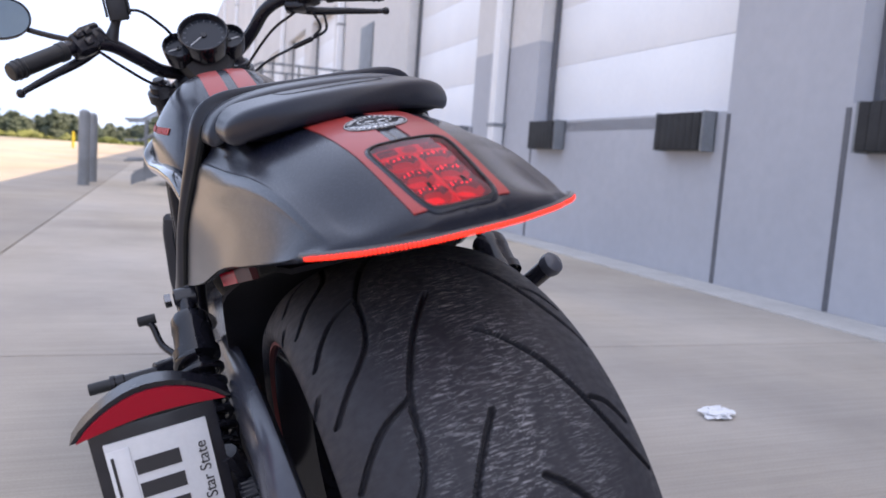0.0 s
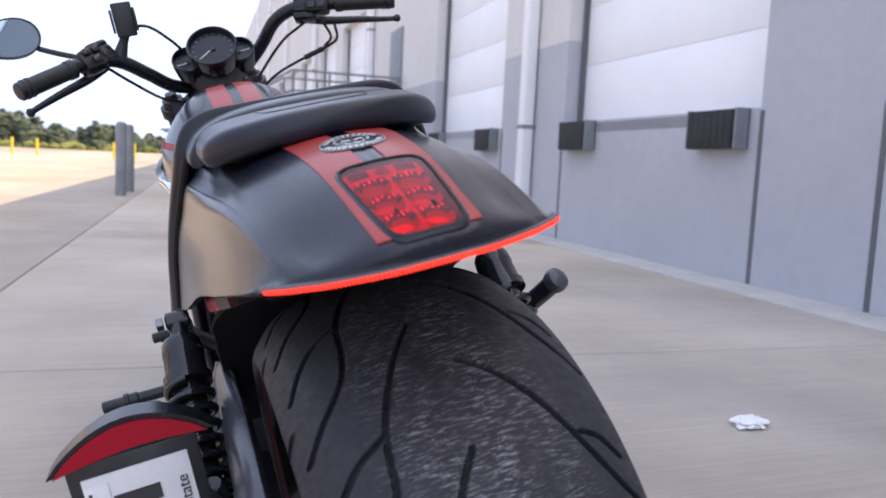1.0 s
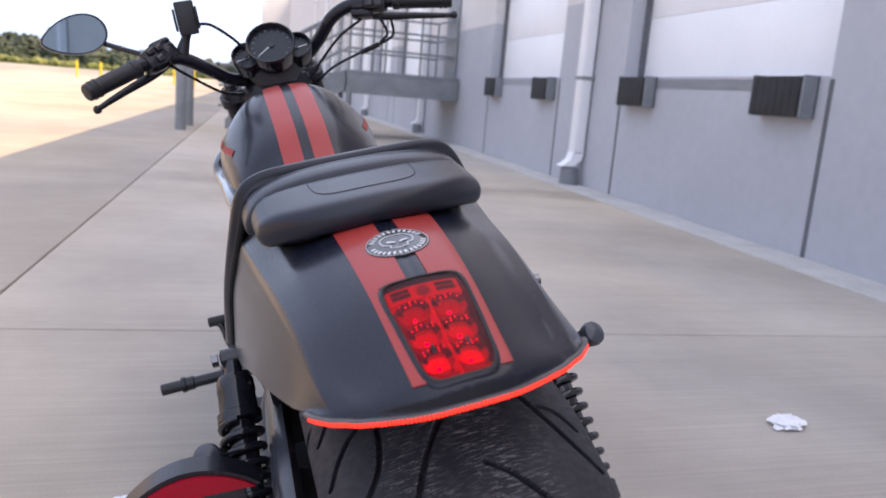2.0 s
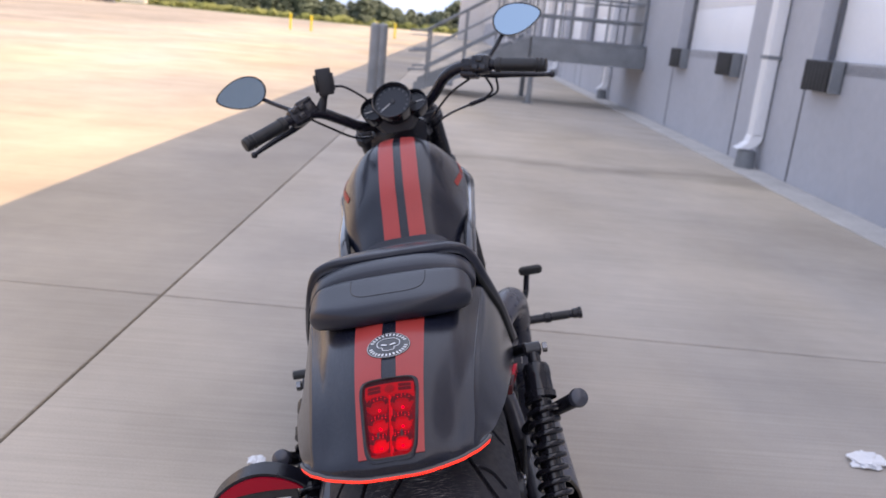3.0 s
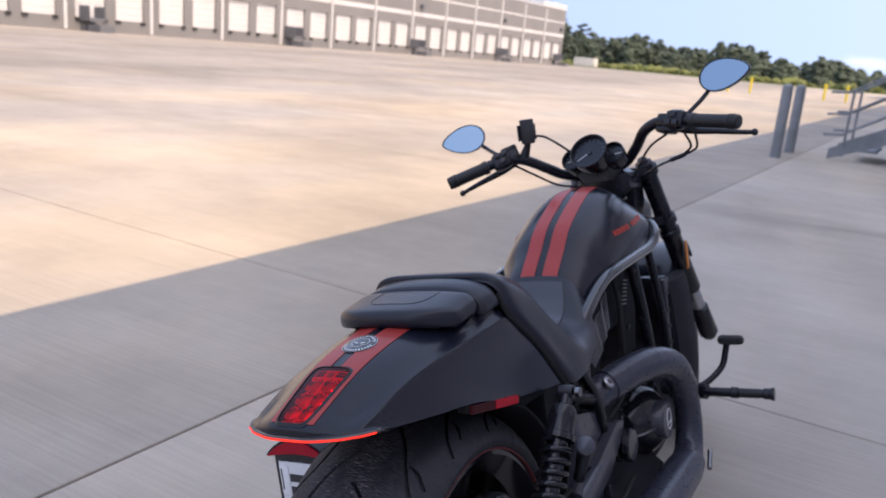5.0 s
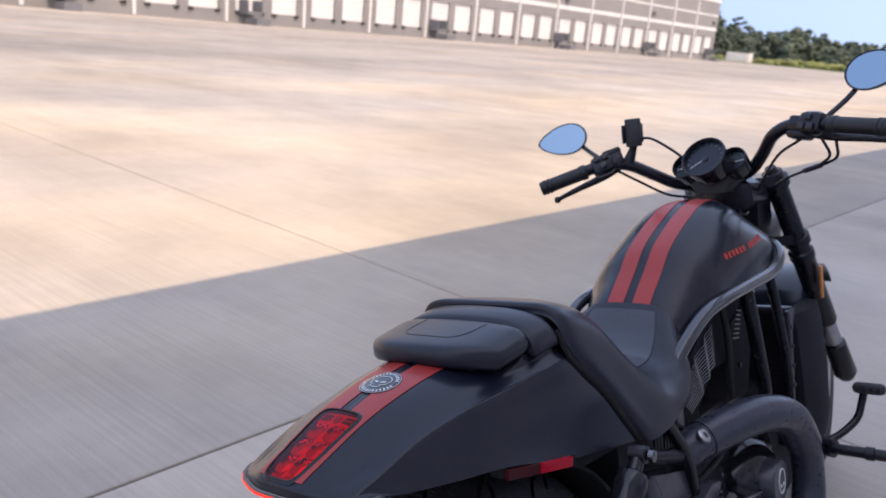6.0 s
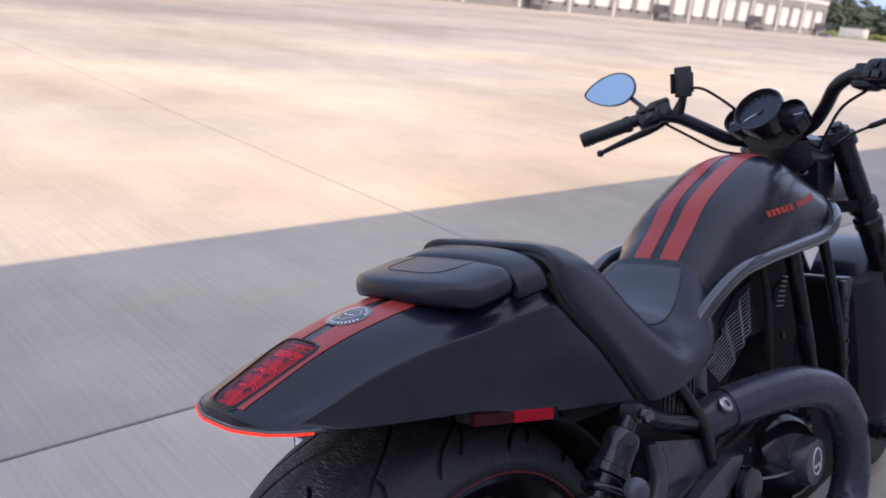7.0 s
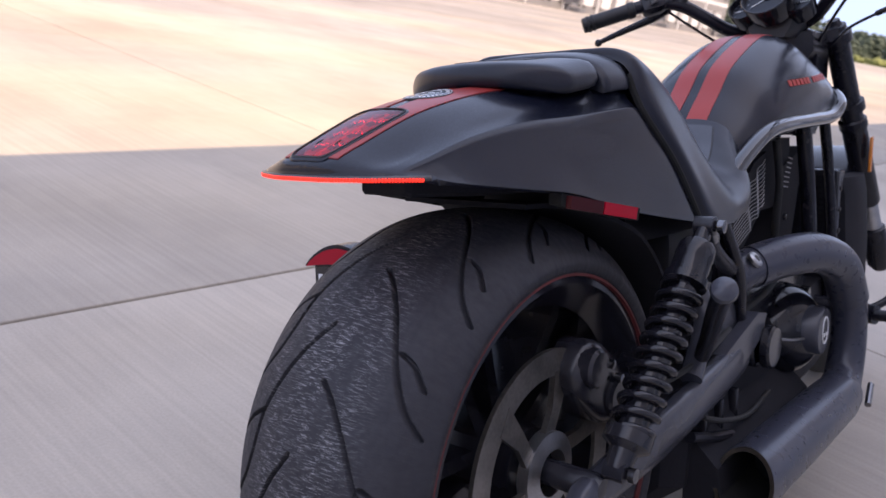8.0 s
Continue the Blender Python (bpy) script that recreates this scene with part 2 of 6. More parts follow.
bumper_rubber = mottle(material("bumper_rubber", (0.02, 0.02, 0.022), 0.8), (0.014, 0.014, 0.015), (0.03, 0.03, 0.032), 6, 60, 0.4)
galvanised = mottle(material("grey_steel_paint", (0.2, 0.22, 0.24), 0.55, 0.1), (0.17, 0.185, 0.2), (0.24, 0.26, 0.28), 4, 40, 0.1)
grass = mottle(material("grass", (0.12, 0.16, 0.05), 0.95), (0.060, 0.085, 0.026), (0.125, 0.130, 0.055), 0.05, 2)
leaf = mottle(material("tree_leaf", (0.05, 0.08, 0.03), 0.8), (0.034, 0.050, 0.036), (0.066, 0.090, 0.060), 0.15, 2)
scrub = mottle(material("scrub", (0.12, 0.16, 0.05), 0.95), (0.085, 0.115, 0.030), (0.170, 0.175, 0.065), 0.08, 2)
bark = mottle(material("bark", (0.12, 0.09, 0.07), 0.9), (0.09, 0.07, 0.05), (0.15, 0.12, 0.09), 2, 20)
safety_yellow = material("yellow_paint", (0.75, 0.55, 0.04), 0.5)
paper = mottle(material("crumpled_paper", (0.8, 0.81, 0.84), 0.7), (0.74, 0.75, 0.78), (0.85, 0.86, 0.88), 8, 60)


lens_dark = material("dark_red_lens", (0.3, 0.006, 0.01), 0.15, coat=0.4)
stitching = mottle(material("seam_thread", (0.03, 0.03, 0.033), 0.6), (0.02, 0.02, 0.022), (0.05, 0.05, 0.055), 200, 900)
tread = worn_tread()
disc_steel = mottle(material("worn_disc_steel", (0.2, 0.19, 0.18), 0.42, 0.9), (0.16, 0.149, 0.140), (0.27, 0.250, 0.236), 25, 200, 0.05, (0.34, 0.48))
pin_red = material("pinstripe_red", (0.13, 0.014, 0.016), 0.5)
# lighter base than the leather: the sky's sheen on the panel, as colour
sheen_vinyl = mottle(material("sheen_black_vinyl", (0.022, 0.022, 0.024), 0.5, coat=0.35, spec=0.5), (0.014, 0.016, 0.026), (0.021, 0.0235, 0.037), 9, 420, 0.06, (0.25, 0.33))
sheen_vinyl.node_tree.nodes["Principled BSDF"].inputs["Coat Roughness"].default_value = 0.22
name_red = material("name_red", (0.42, 0.03, 0.02), 0.45)
arm_paint = mottle(material("swing_arm_paint", (0.045, 0.047, 0.052), 0.38), (0.042, 0.044, 0.058), (0.062, 0.066, 0.084), 10, 60, 0, (0.22, 0.28))
rail_gloss = material("rail_gloss_black", (0.045, 0.048, 0.056), 0.09, 0.6, coat=0.8)
fin_edge = material("polished_fin", (0.42, 0.42, 0.43), 0.4, 0.8)
bronze = mottle(material("heat_bronze", (0.4, 0.32, 0.25), 0.3, 1.0), (0.42, 0.35, 0.28), (0.60, 0.51, 0.42), 30, 200, 0.05, (0.22, 0.4))
# sheenless black; under the tail it stands in for the deep shade
tail_black = mottle(material("dull_black", (0.009, 0.009, 0.010), 0.85, spec=0.25), (0.011, 0.011, 0.015), (0.019, 0.019, 0.025), 10, 300, 0.2)
badge_print = material("badge_print", (0.62, 0.63, 0.65), 0.5)
badge_black = mottle(material("badge_enamel", (0.006, 0.006, 0.008), 0.5, coat=0.6), (0.005, 0.005, 0.006), (0.009, 0.009, 0.011), 40, 400, 0, (0.16, 0.22))
near_black = mottle(material("near_black", (0.008, 0.008, 0.008), 0.95), (0.005, 0.005, 0.005), (0.012, 0.012, 0.012), 20, 100)
grip_rubber = mottle(material("grip_rubber", (0.04, 0.042, 0.046), 0.55), (0.008, 0.0085, 0.011), (0.014, 0.015, 0.018), 30, 600, 0.2, (0.42, 0.55))
dial_face = material("dial_face", (0.007, 0.011, 0.020), 0.30, coat=0.25, spec=0.3)
tick_grey = material("tick_grey", (0.25, 0.27, 0.3), 0.5)
# the blue of the reflected sky is put into the mirror's tint
mirror_glass = material("blue_tinted_mirror", (0.25, 0.36, 0.45), 0.02, 1.0)
plate_white = mottle(material("plate_white", (0.7, 0.71, 0.73), 0.4), (0.66, 0.67, 0.69), (0.74, 0.75, 0.77), 20, 200)
plate_ink = material("plate_ink", (0.03, 0.03, 0.035), 0.5)
reflector_dim = material("dim_reflector", (0.06, 0.006, 0.009), 0.3, spec=0.2)


def glowing(name, color, strength, base=(0.1, 0.01, 0.01), rough=0.3):
    m = material(name, base, rough, spec=0.1)
    b = m.node_tree.nodes["Principled BSDF"]
    b.inputs["Emission Color"].default_value, b.inputs["Emission Strength"].default_value = (*color, 1), strength
    return m


# the lamps of the motorcycle that are switched on
strip_glow = glowing("strip_diodes", (1.0, 0.045, 0.040), 0.27, (0.4, 0.02, 0.02))
lamp_floor = glowing("lamp_floor", (1.0, 0.0, 0.09), 0.022, (0.05, 0.002, 0.008), 0.6)
bowl_lit = glowing("lit_bowl", (1.0, 0.0, 0.10), 0.055, (0.10, 0.002, 0.022), 0.5)
bowl_mid = glowing("brighter_bowl", (1.0, 0.0, 0.09), 0.085, (0.10, 0.002, 0.015), 0.5)
bowl_bright = glowing("brightest_bowl", (1.0, 0.0, 0.08), 0.125, (0.12, 0.002, 0.015), 0.5)
led_dot = glowing("led_dot", (1.0, 0.25, 0.3), 0.60, (0.5, 0.15, 0.15))
red_lens = material("red_lens", (0.90, 0.008, 0.085), 0.04, spec=0.04)
red_lens.node_tree.nodes["Principled BSDF"].inputs["Transmission Weight"].default_value = 1.0
red_lens.node_tree.nodes["Principled BSDF"].inputs["IOR"].default_value = 1.22
lamp_red = glowing("lamp_reflector", (1.0, 0.0, 0.09), 0.055, (0.26, 0.004, 0.04), 0.25)
bowl_wall = glowing("bowl_wall", (1.0, 0.0, 0.09), 0.030, (0.22, 0.003, 0.022), 0.25)
bowl_dark = material("lamp_bowl", (0.06, 0.001, 0.006), 0.2)
led_white = glowing("led_point", (1.0, 0.45, 0.3), 1.2, (0.6, 0.2, 0.15))
clear_plastic = material("clear_plastic", (0.09, 0.08, 0.08), 0.3)
line_lit = glowing("lamp_line", (1.0, 0.01, 0.10), 0.05, (0.5, 0.02, 0.04))
plate_red = material("plate_lamp_red", (0.40, 0.001, 0.018), 0.3, spec=0.3)


# ---- mesh builders ----
def mesh_object(name, verts, faces, mat, parent=None, smooth=35, label="", mats=None, index=None):
    me = bpy.data.meshes.new(name)
    me.from_pydata([tuple(v) for v in verts], [], faces)
    for m in mats or [mat]:
        me.materials.append(m)
    if index is not None:
        me.polygons.foreach_set("material_index", index)
    if smooth:
        me.polygons.foreach_set("use_smooth", [True] * len(me.polygons))
        me.set_sharp_from_angle(angle=radians(smooth))
    me.update()
    ob = new(name, me)
    if parent:
        ob.parent = parent
    if label:
        tagged(ob, label)
    return ob


def join(*shapes):
    """Several (verts, faces) as one."""
    vs, fs = [], []
    for v, f in shapes:
        k = len(vs)
        vs += [tuple(p) for p in v]
        fs += [tuple(i + k for i in q) for q in f]
    return vs, fs


def moved(shape, m):
    return [tuple(m @ Vector(p)) for p in shape[0]], shape[1]


def box(x0, x1, y0, y1, z0, z1, bev=0.0):
    """A box, with all edges cut off by bev."""
    if not bev:
        v = [(x, y, z) for x in (x0, x1) for y in (y0, y1) for z in (z0, z1)]
        return v, [(0, 1, 3, 2), (4, 6, 7, 5), (0, 4, 5, 1), (2, 3, 7, 6), (0, 2, 6, 4), (1, 5, 7, 3)]
    bm = bmesh.new()
    bmesh.ops.create_cube(bm, size=1)
    for v in bm.verts:
        v.co = ((x0 + x1) / 2 + v.co.x * (x1 - x0), (y0 + y1) / 2 + v.co.y * (y1 - y0), (z0 + z1) / 2 + v.co.z * (z1 - z0))
    bmesh.ops.bevel(bm, geom=bm.edges[:], offset=bev, segments=2, affect="EDGES", profile=0.5)
    out = [tuple(v.co) for v in bm.verts], [tuple(v.index for v in f.verts) for f in bm.faces]
    bm.verts.index_update()
    out = [tuple(v.co) for v in bm.verts], [tuple(v.index for v in f.verts) for f in bm.faces]
    bm.free()
    return out


def loft(rings, closed=True, caps=True):
    """A skin over rings of equally many points."""
    n = len(rings[0])
    v = [tuple(p) for r in rings for p in r]
    f = []
    for i in range(len(rings) - 1):
        for j in range(n if closed else n - 1):
            a, b = i * n + j, i * n + (j + 1) % n
            f.append((a, b, b + n, a + n))
    if caps and closed:
        f.append(tuple(reversed(range(n))))
        f.append(tuple(range((len(rings) - 1) * n, len(rings) * n)))
    return v, f


def spline(points, steps=8):
    """Points along a smooth curve through the given ones (Catmull-Rom)."""
    p = np.array(points, float)
    q = np.vstack([2 * p[0] - p[1], p, 2 * p[-1] - p[-2]])
    out = []
    for i in range(len(p) - 1):
        a, b, c, d = q[i:i + 4]
        for s in range(steps):
            t = s / steps
            out.append(0.5 * (2 * b + (c - a) * t + (2 * a - 5 * b + 4 * c - d) * t * t + (3 * b - a - 3 * c + d) * t ** 3))
    out.append(p[-1])
    return np.array(out)


def sheet(rows, across=4, along=6):
    """Control rows turned into a fine smooth grid: array [i, j, 3]."""
    fine = np.array([spline(r, across) for r in rows])
    return np.stack([spline(fine[:, j], along) for j in range(fine.shape[1])], 1)


def tube(path, radius, sides=14, steps=8, caps=True, smooth_path=True):
    """A round bar along a path; radius may be a list, one for each given point."""
    p = spline(path, steps) if smooth_path else np.array(path, float)
    r = np.interp(np.linspace(0, 1, len(p)), np.linspace(0, 1, len(path)), radius) if isinstance(radius, (list, tuple)) else np.full(len(p), radius)
    rings, up = [], Vector((0.13, 0.21, 0.97))
    for i in range(len(p)):
        d = Vector(p[min(i + 1, len(p) - 1)] - p[max(i - 1, 0)]).normalized()
        side = d.cross(up)
        if side.length < 0.05:
            side = d.cross(Vector((1, 0, 0)))
        side.normalize()
        up = side.cross(d).normalized()
        rings.append([Vector(p[i]) + float(r[i]) * (math.cos(a) * side + math.sin(a) * up) for a in (2 * math.pi * k / sides for k in range(sides))])
    return loft(rings, True, caps)


def lathe(profile, a, b, sides=40, close=False):
    """Turns a profile of (distance along, radius) round the axis from a towards b."""
    a, b = Vector(a), Vector(b)
    d = (b - a).normalized()
    s = d.cross(Vector((0, 0, 1)) if abs(d.z) < 0.9 else Vector((1, 0, 0))).normalized()
    u = s.cross(d)
    rings = [[a + d * float(h) + float(r) * (math.cos(t) * s + math.sin(t) * u) for t in (2 * math.pi * k / sides for k in range(sides))] for h, r in profile]
    if close:
        rings.append(rings[0])
    return loft(rings, True, not close)


def part(name, shape, mat, parent, label="", smooth=35):
    return mesh_object(name, shape[0], shape[1], mat, parent, smooth, label)


def thing(name, label, category, m=None, group="", kind=""):
    ob = new(name)
    ob.empty_display_size = 0.1
    if m is not None:
        ob.matrix_world = m
    return tagged(ob, label, category, group, kind)


def structure(name, shape, mat, label, smooth=0, m=None):
    ob = mesh_object(name, shape[0], shape[1], mat, None, smooth)
    ob.matrix_world = SITE if m is None else m
    return tagged(ob, label, name.split("_")[0], kind="structure")

# ---- the yard ----
WALL_X, ROOF_Z, DOCK_Z = 3.45, 10.6, 1.24
BAY, DOOR_W, DOOR_H, DOOR_GAP = 9.01, 3.07, 3.0, 1.07
Y0, Y1 = -34.95, 100.0
FAR_X, FAR_END, FAR_H = -65.5, 150.6, 10.7
SLAB, SLAB_X, SLAB_Y = 4.57, 3.37, 2.03

structure("ground", ([(x, y, -0.06) for x, y in ((-900, -700), (900, -700), (900, 1500), (-900, 1500))], [(0, 1, 2, 3)]), grass, "wide grass field round the concrete yard")
structure("yard_bed", box(-70, 40, -45, 172, -0.05, -0.02), joint_dirt, "dark earth in the joints under the slabs")


def wall_with_openings(x0, x1, y0, y1, z0, z1, spans, za, zb):
    """A wall slab along y, open at the spans between the heights za and zb."""
    shapes = []
    if za > z0:
        shapes.append(box(x0, x1, y0, y1, z0, za))
    if zb < z1:
        shapes.append(box(x0, x1, y0, y1, zb, z1))
    y = y0
    for a, b in sorted(spans):
        shapes.append(box(x0, x1, y, a, za, zb))
        y = b
    shapes.append(box(x0, x1, y, y1, za, zb))
    return join(*shapes)


spans = [(8.65 + k * BAY + o, 8.65 + k * BAY + o + DOOR_W) for k in range(-5, 10) for o in (0.0, DOOR_W + DOOR_GAP)]
spans = [s for s in spans if not 12.0 < s[0] < 16.5]
COLOUR_Z = 2.1
structure("wall_lower", wall_with_openings(WALL_X, WALL_X + 0.3, Y0, Y1, -0.03, COLOUR_Z, spans, DOCK_Z, COLOUR_Z), wall_grey, "dark grey painted concrete wall under the dock doors")
structure("wall_upper", wall_with_openings(WALL_X, WALL_X + 0.3, Y0, Y1, COLOUR_Z, ROOF_Z, spans, COLOUR_Z, DOCK_Z + DOOR_H), wall_pale, "pale grey painted warehouse wall above the dock")
structure("wall_inside", box(WALL_X + 0.6, WALL_X + 30, Y0, Y1, -0.03, ROOF_Z - 0.3), wall_pale, "plain warehouse body behind the doors")
structure("roof", box(WALL_X, WALL_X + 30, Y0, Y1, ROOF_Z + 0.004, ROOF_Z + 0.12), wall_grey, "flat warehouse roof edge")
structure("wall_end", box(0.35, WALL_X + 30, Y1 + 0.01, Y1 + 30, -0.03, ROOF_Z + 1.0), wall_pale, "pale projecting end of the warehouse")
# grooves between wall panels: thin dark strips of sealant
for y in sorted({round(v, 2) for s in spans for v in (s[0] - 0.02, s[1] + 0.02)}):
    if -10 < y < 40:
        structure("trim_joint", box(WALL_X - 0.004, WALL_X + 0.01, y - 0.02, y + 0.02, 0.0, DOCK_Z - 0.02), frame_grey, "dark sealed joint between wall panels")
structure("trim_footing", join(*[box(WALL_X - 0.36, WALL_X - 0.002, a, a + 3.0, -0.01, 0.012, 0.004) for a in np.arange(-20, 60, 3.02)]), wash, "pale cement strip along the foot of the wall")


def sectional_door(w, h, depth=0.05):
    """A white overhead door made of five flat sections."""
    d = thing("dock_door", "closed white sectional dock door in the grey wall", "dock door", group="dock doors of the near warehouse")
    n = 5
    for k in range(n):
        part("panel", box(0, depth, 0.03, w - 0.03, k * h / n + 0.0015, (k + 1) * h / n - 0.0015, 0.004), white_door, d, smooth=30)
    part("backing", box(depth * 0.6, depth + 0.02, 0, w, 0, h), white_door, d, smooth=0)
    for y in (-0.0, w - 0.05):
        part("track", box(-0.05, 0.0, y, y + 0.05, 0, h, 0.004), frame_grey, d, "dark steel door track", 0)
    part("sill", box(-0.2, 0.02, 0.35, w - 0.35, -0.12, -0.012, 0.008), galvanised, d, "grey steel dock leveller lip", 0)
    return d


first = sectional_door(DOOR_W, DOOR_H)
first.matrix_world = SITE @ pose(WALL_X + 0.2, spans[0][0], DOCK_Z)
for a, b in spans[1:]:
    copy_thing(first, SITE @ pose(WALL_X + 0.2, a, DOCK_Z))


def dock_bumper():
    d = thing("dock_bumper", "black laminated rubber dock bumper with grey steel plates", "dock bumper", group="dock bumpers")
    for k in range(7):
        part("pad", box(-0.13, -0.012, 0.031 + k * 0.075, 0.104 + k * 0.075, 0, 0.27, 0.003), bumper_rubber, d)
    for y in (0.0, 0.558):
        part("end_plate", box(-0.115, 0.0, y, y + 0.028, -0.01, 0.28, 0.003), galvanised, d, "grey steel end plate", 0)
    part("back_plate", box(-0.012, 0, 0, 0.586, -0.01, 0.28), galvanised, d, "", 0)
    return d


bump = dock_bumper()
spots = [y for a, b in spans if -20 < a < 60 for y in (a + 0.10, b - 0.72)]
bump.matrix_world = SITE @ pose(WALL_X - 0.003, spots[0], DOCK_Z - 0.28)
for y in spots[1:]:
    copy_thing(bump, SITE @ pose(WALL_X - 0.003, y, DOCK_Z - 0.28))


def downpipe(h):
    d = thing("downpipe", "white square rainwater downpipe with a grey boot", "downpipe", group="downpipes")
    part("pipe", box(-0.15, -0.02, -0.085, 0.085, 0.36, h, 0.012), white_door, d)
    part("kick_out", loft([[(x + dx, y, z) for x, y in ((-0.15, -0.085), (-0.02, -0.085), (-0.02, 0.085), (-0.15, 0.085))] for dx, z in ((0, 0.38), (-0.02, 0.3), (-0.09, 0.24), (-0.13, 0.22))]), white_door, d, smooth=0)
    part("boot", lathe([(0, 0.11), (0.2, 0.1), (0.21, 0.08)], (-0.14, 0, 0.0), (-0.14, 0, 1), 18), galvanised, d, "grey drain boot")
    for z in (1.2, 3.6, 6.0, 8.4):
        part("strap", box(-0.156, 0.0, -0.1, 0.1, z, z + 0.04), galvanised, d, "", 0)
    return d


pipe = downpipe(ROOF_Z - 0.2)
pipe.matrix_world = SITE @ pose(WALL_X, 7.68, 0)
for k in (-3, -2, -1, 1, 2, 3, 4, 5):
    copy_thing(pipe, SITE @ pose(WALL_X, 7.68 + k * BAY, 0))


# stairs with their landing
def metal_stairs():
    st = thing("metal_stairs", "grey painted steel stairs and landing with pipe railings", "stairs")
    x0, x1, ya, yb, top = 1.35, WALL_X - 0.02, 13.7, 15.3, 1.22
    part("landing", box(x0, x1, ya, yb, top - 0.06, top, 0.006), galvanised, st)
    part("beam", box(x0, x1, ya - 0.02, ya + 0.05, top - 0.42, top - 0.061), galvanised, st)
    part("beam", box(x0, x1, yb - 0.05, yb + 0.02, top - 0.42, top - 0.061), galvanised, st)
    part("beam", box(x0 - 0.05, x0 - 0.002, ya, yb, top - 0.42, top - 0.03), galvanised, st)
    run, n = 1.95, 7
    for k in range(n):
        xx, z = x0 - (k + 1) * run / n, top - (k + 1) * top / (n + 0.0)
        if z > 0.02:
            part("tread", box(xx, xx + run / n + 0.02, ya + 0.06, yb - 0.06, z, z + 0.035, 0.005), galvanised, st)
    for y in (ya, yb - 0.03):
        v = [(x0, z) for z in (top, top - 0.38)] + [(x0 - run - 0.16, 0.0), (x0 - run - 0.16, 0.18)]
        part("stringer", ([(x, yy, z) for yy in (y, y + 0.03) for x, z in v], [(0, 1, 2, 3), (7, 6, 5, 4), (0, 4, 5, 1), (1, 5, 6, 2), (2, 6, 7, 3), (3, 7, 4, 0)]), galvanised, st, smooth=0)
    for x, y in ((x0 + 0.05, ya + 0.02), (x0 + 0.05, yb - 0.02)):
        part("leg", tube([(x, y, 0), (x, y, top - 0.3)], 0.05, 12, 1), galvanised, st)
        part("foot_plate", box(x - 0.1, x + 0.1, y - 0.1, y + 0.1, 0, 0.015), galvanised, st, smooth=0)
    for y in (ya + 0.01, yb - 0.01):
        for h in (0.38, 0.72, 1.08):
            part("rail", tube([(x1 - 0.1, y, top + h), (x0, y, top + h), (x0 - run, y, 0.05 + h), (x0 - run - 0.28, y, 0.03 + h)], 0.021, 10, 1, smooth_path=False), galvanised, st)
        for x in np.linspace(x0 + 0.02, x1 - 0.1, 4):
            part("post", tube([(x, y, top), (x, y, top + 1.08)], 0.021, 10, 1), galvanised, st)
        for k in (0.3, 0.62, 0.97):
            part("post", tube([(x0 - run * k, y, top * (1 - k) + 0.03), (x0 - run * k, y, top * (1 - k) + 1.1)], 0.021, 10, 1), galvanised, st)
    for h in (0.38, 0.72, 1.08):
        part("rail", tube([(x1 - 0.1, ya, top + h), (x1 - 0.1, yb, top + h)], 0.021, 10, 1), galvanised, st)
    st.matrix_world = SITE
    return st


metal_stairs()
man_door = thing("service_door", "grey steel service door at the stair landing", "door", SITE @ pose(WALL_X, 14.0, 1.22))
part("leaf", box(-0.03, -0.004, 0.0, 0.95, 0.0, 2.1, 0.004), galvanised, man_door)
part("door_handle", tube([(-0.09, 0.12, 1.0), (-0.09, 0.24, 1.0)], 0.012, 8, 1), steel, man_door, "steel lever handle")

bollard_mesh = lathe([(0, .085), (1.1, .085), (1.15, .075), (1.175, .04), (1.18, .005)], (0, 0, 0), (0, 0, 1), 24)
for x, y, m, lab in ((-1.42, 12.7, galvanised, "grey painted steel bollard in the yard"), (-1.4, 14.0, galvanised, "grey painted steel bollard in the yard"), (-12.7, 61.0, safety_yellow, "yellow painted steel bollard far off"), (-11.2, 61.5, safety_yellow, "yellow painted steel bollard far off"), (-4.8, 62.5, safety_yellow, "yellow painted steel bollard far off"), (-6.2, 62.0, safety_yellow, "yellow painted steel bollard far off")):
    b = mesh_object("bollard", bollard_mesh[0], bollard_mesh[1], m)
    b.matrix_world = SITE @ pose(x, y, 0)
    tagged(b, lab, "bollard", "bollards in the yard")


def crumpled(name, r, flat, seed, mat, label, at):
    rnd = random.Random(seed)
    bm = bmesh.new()
    bmesh.ops.create_icosphere(bm, subdivisions=3, radius=r)
    for v in bm.verts:
        k = 0.72 + 0.5 * noise.noise(v.co * (2.2 / r) + Vector((seed, 0, 0))) + rnd.uniform(-0.08, 0.08)
        v.co = Vector((v.co.x * k * 1.35, v.co.y * k, max(0.0, (v.co.z * k + r * 0.55) * flat)))
    bm.verts.index_update()
    s = [tuple(v.co) for v in bm.verts], [tuple(v.index for v in f.verts) for f in bm.faces]
    bm.free()
    ob = mesh_object(name, s[0], s[1], mat, None, 0)
    ob.matrix_world = SITE @ pose(*at)
    return tagged(ob, label, "litter")


crumpled("paper_scrap", 0.062, 0.28, 3, paper, "crumpled white paper scrap on the concrete", (1.365, 1.13, 0.0, 0, 0, 25))
crumpled("paper_scrap", 0.022, 0.5, 7, paper, "tiny white paper scrap on the concrete", (-.5, .82, 0.0))

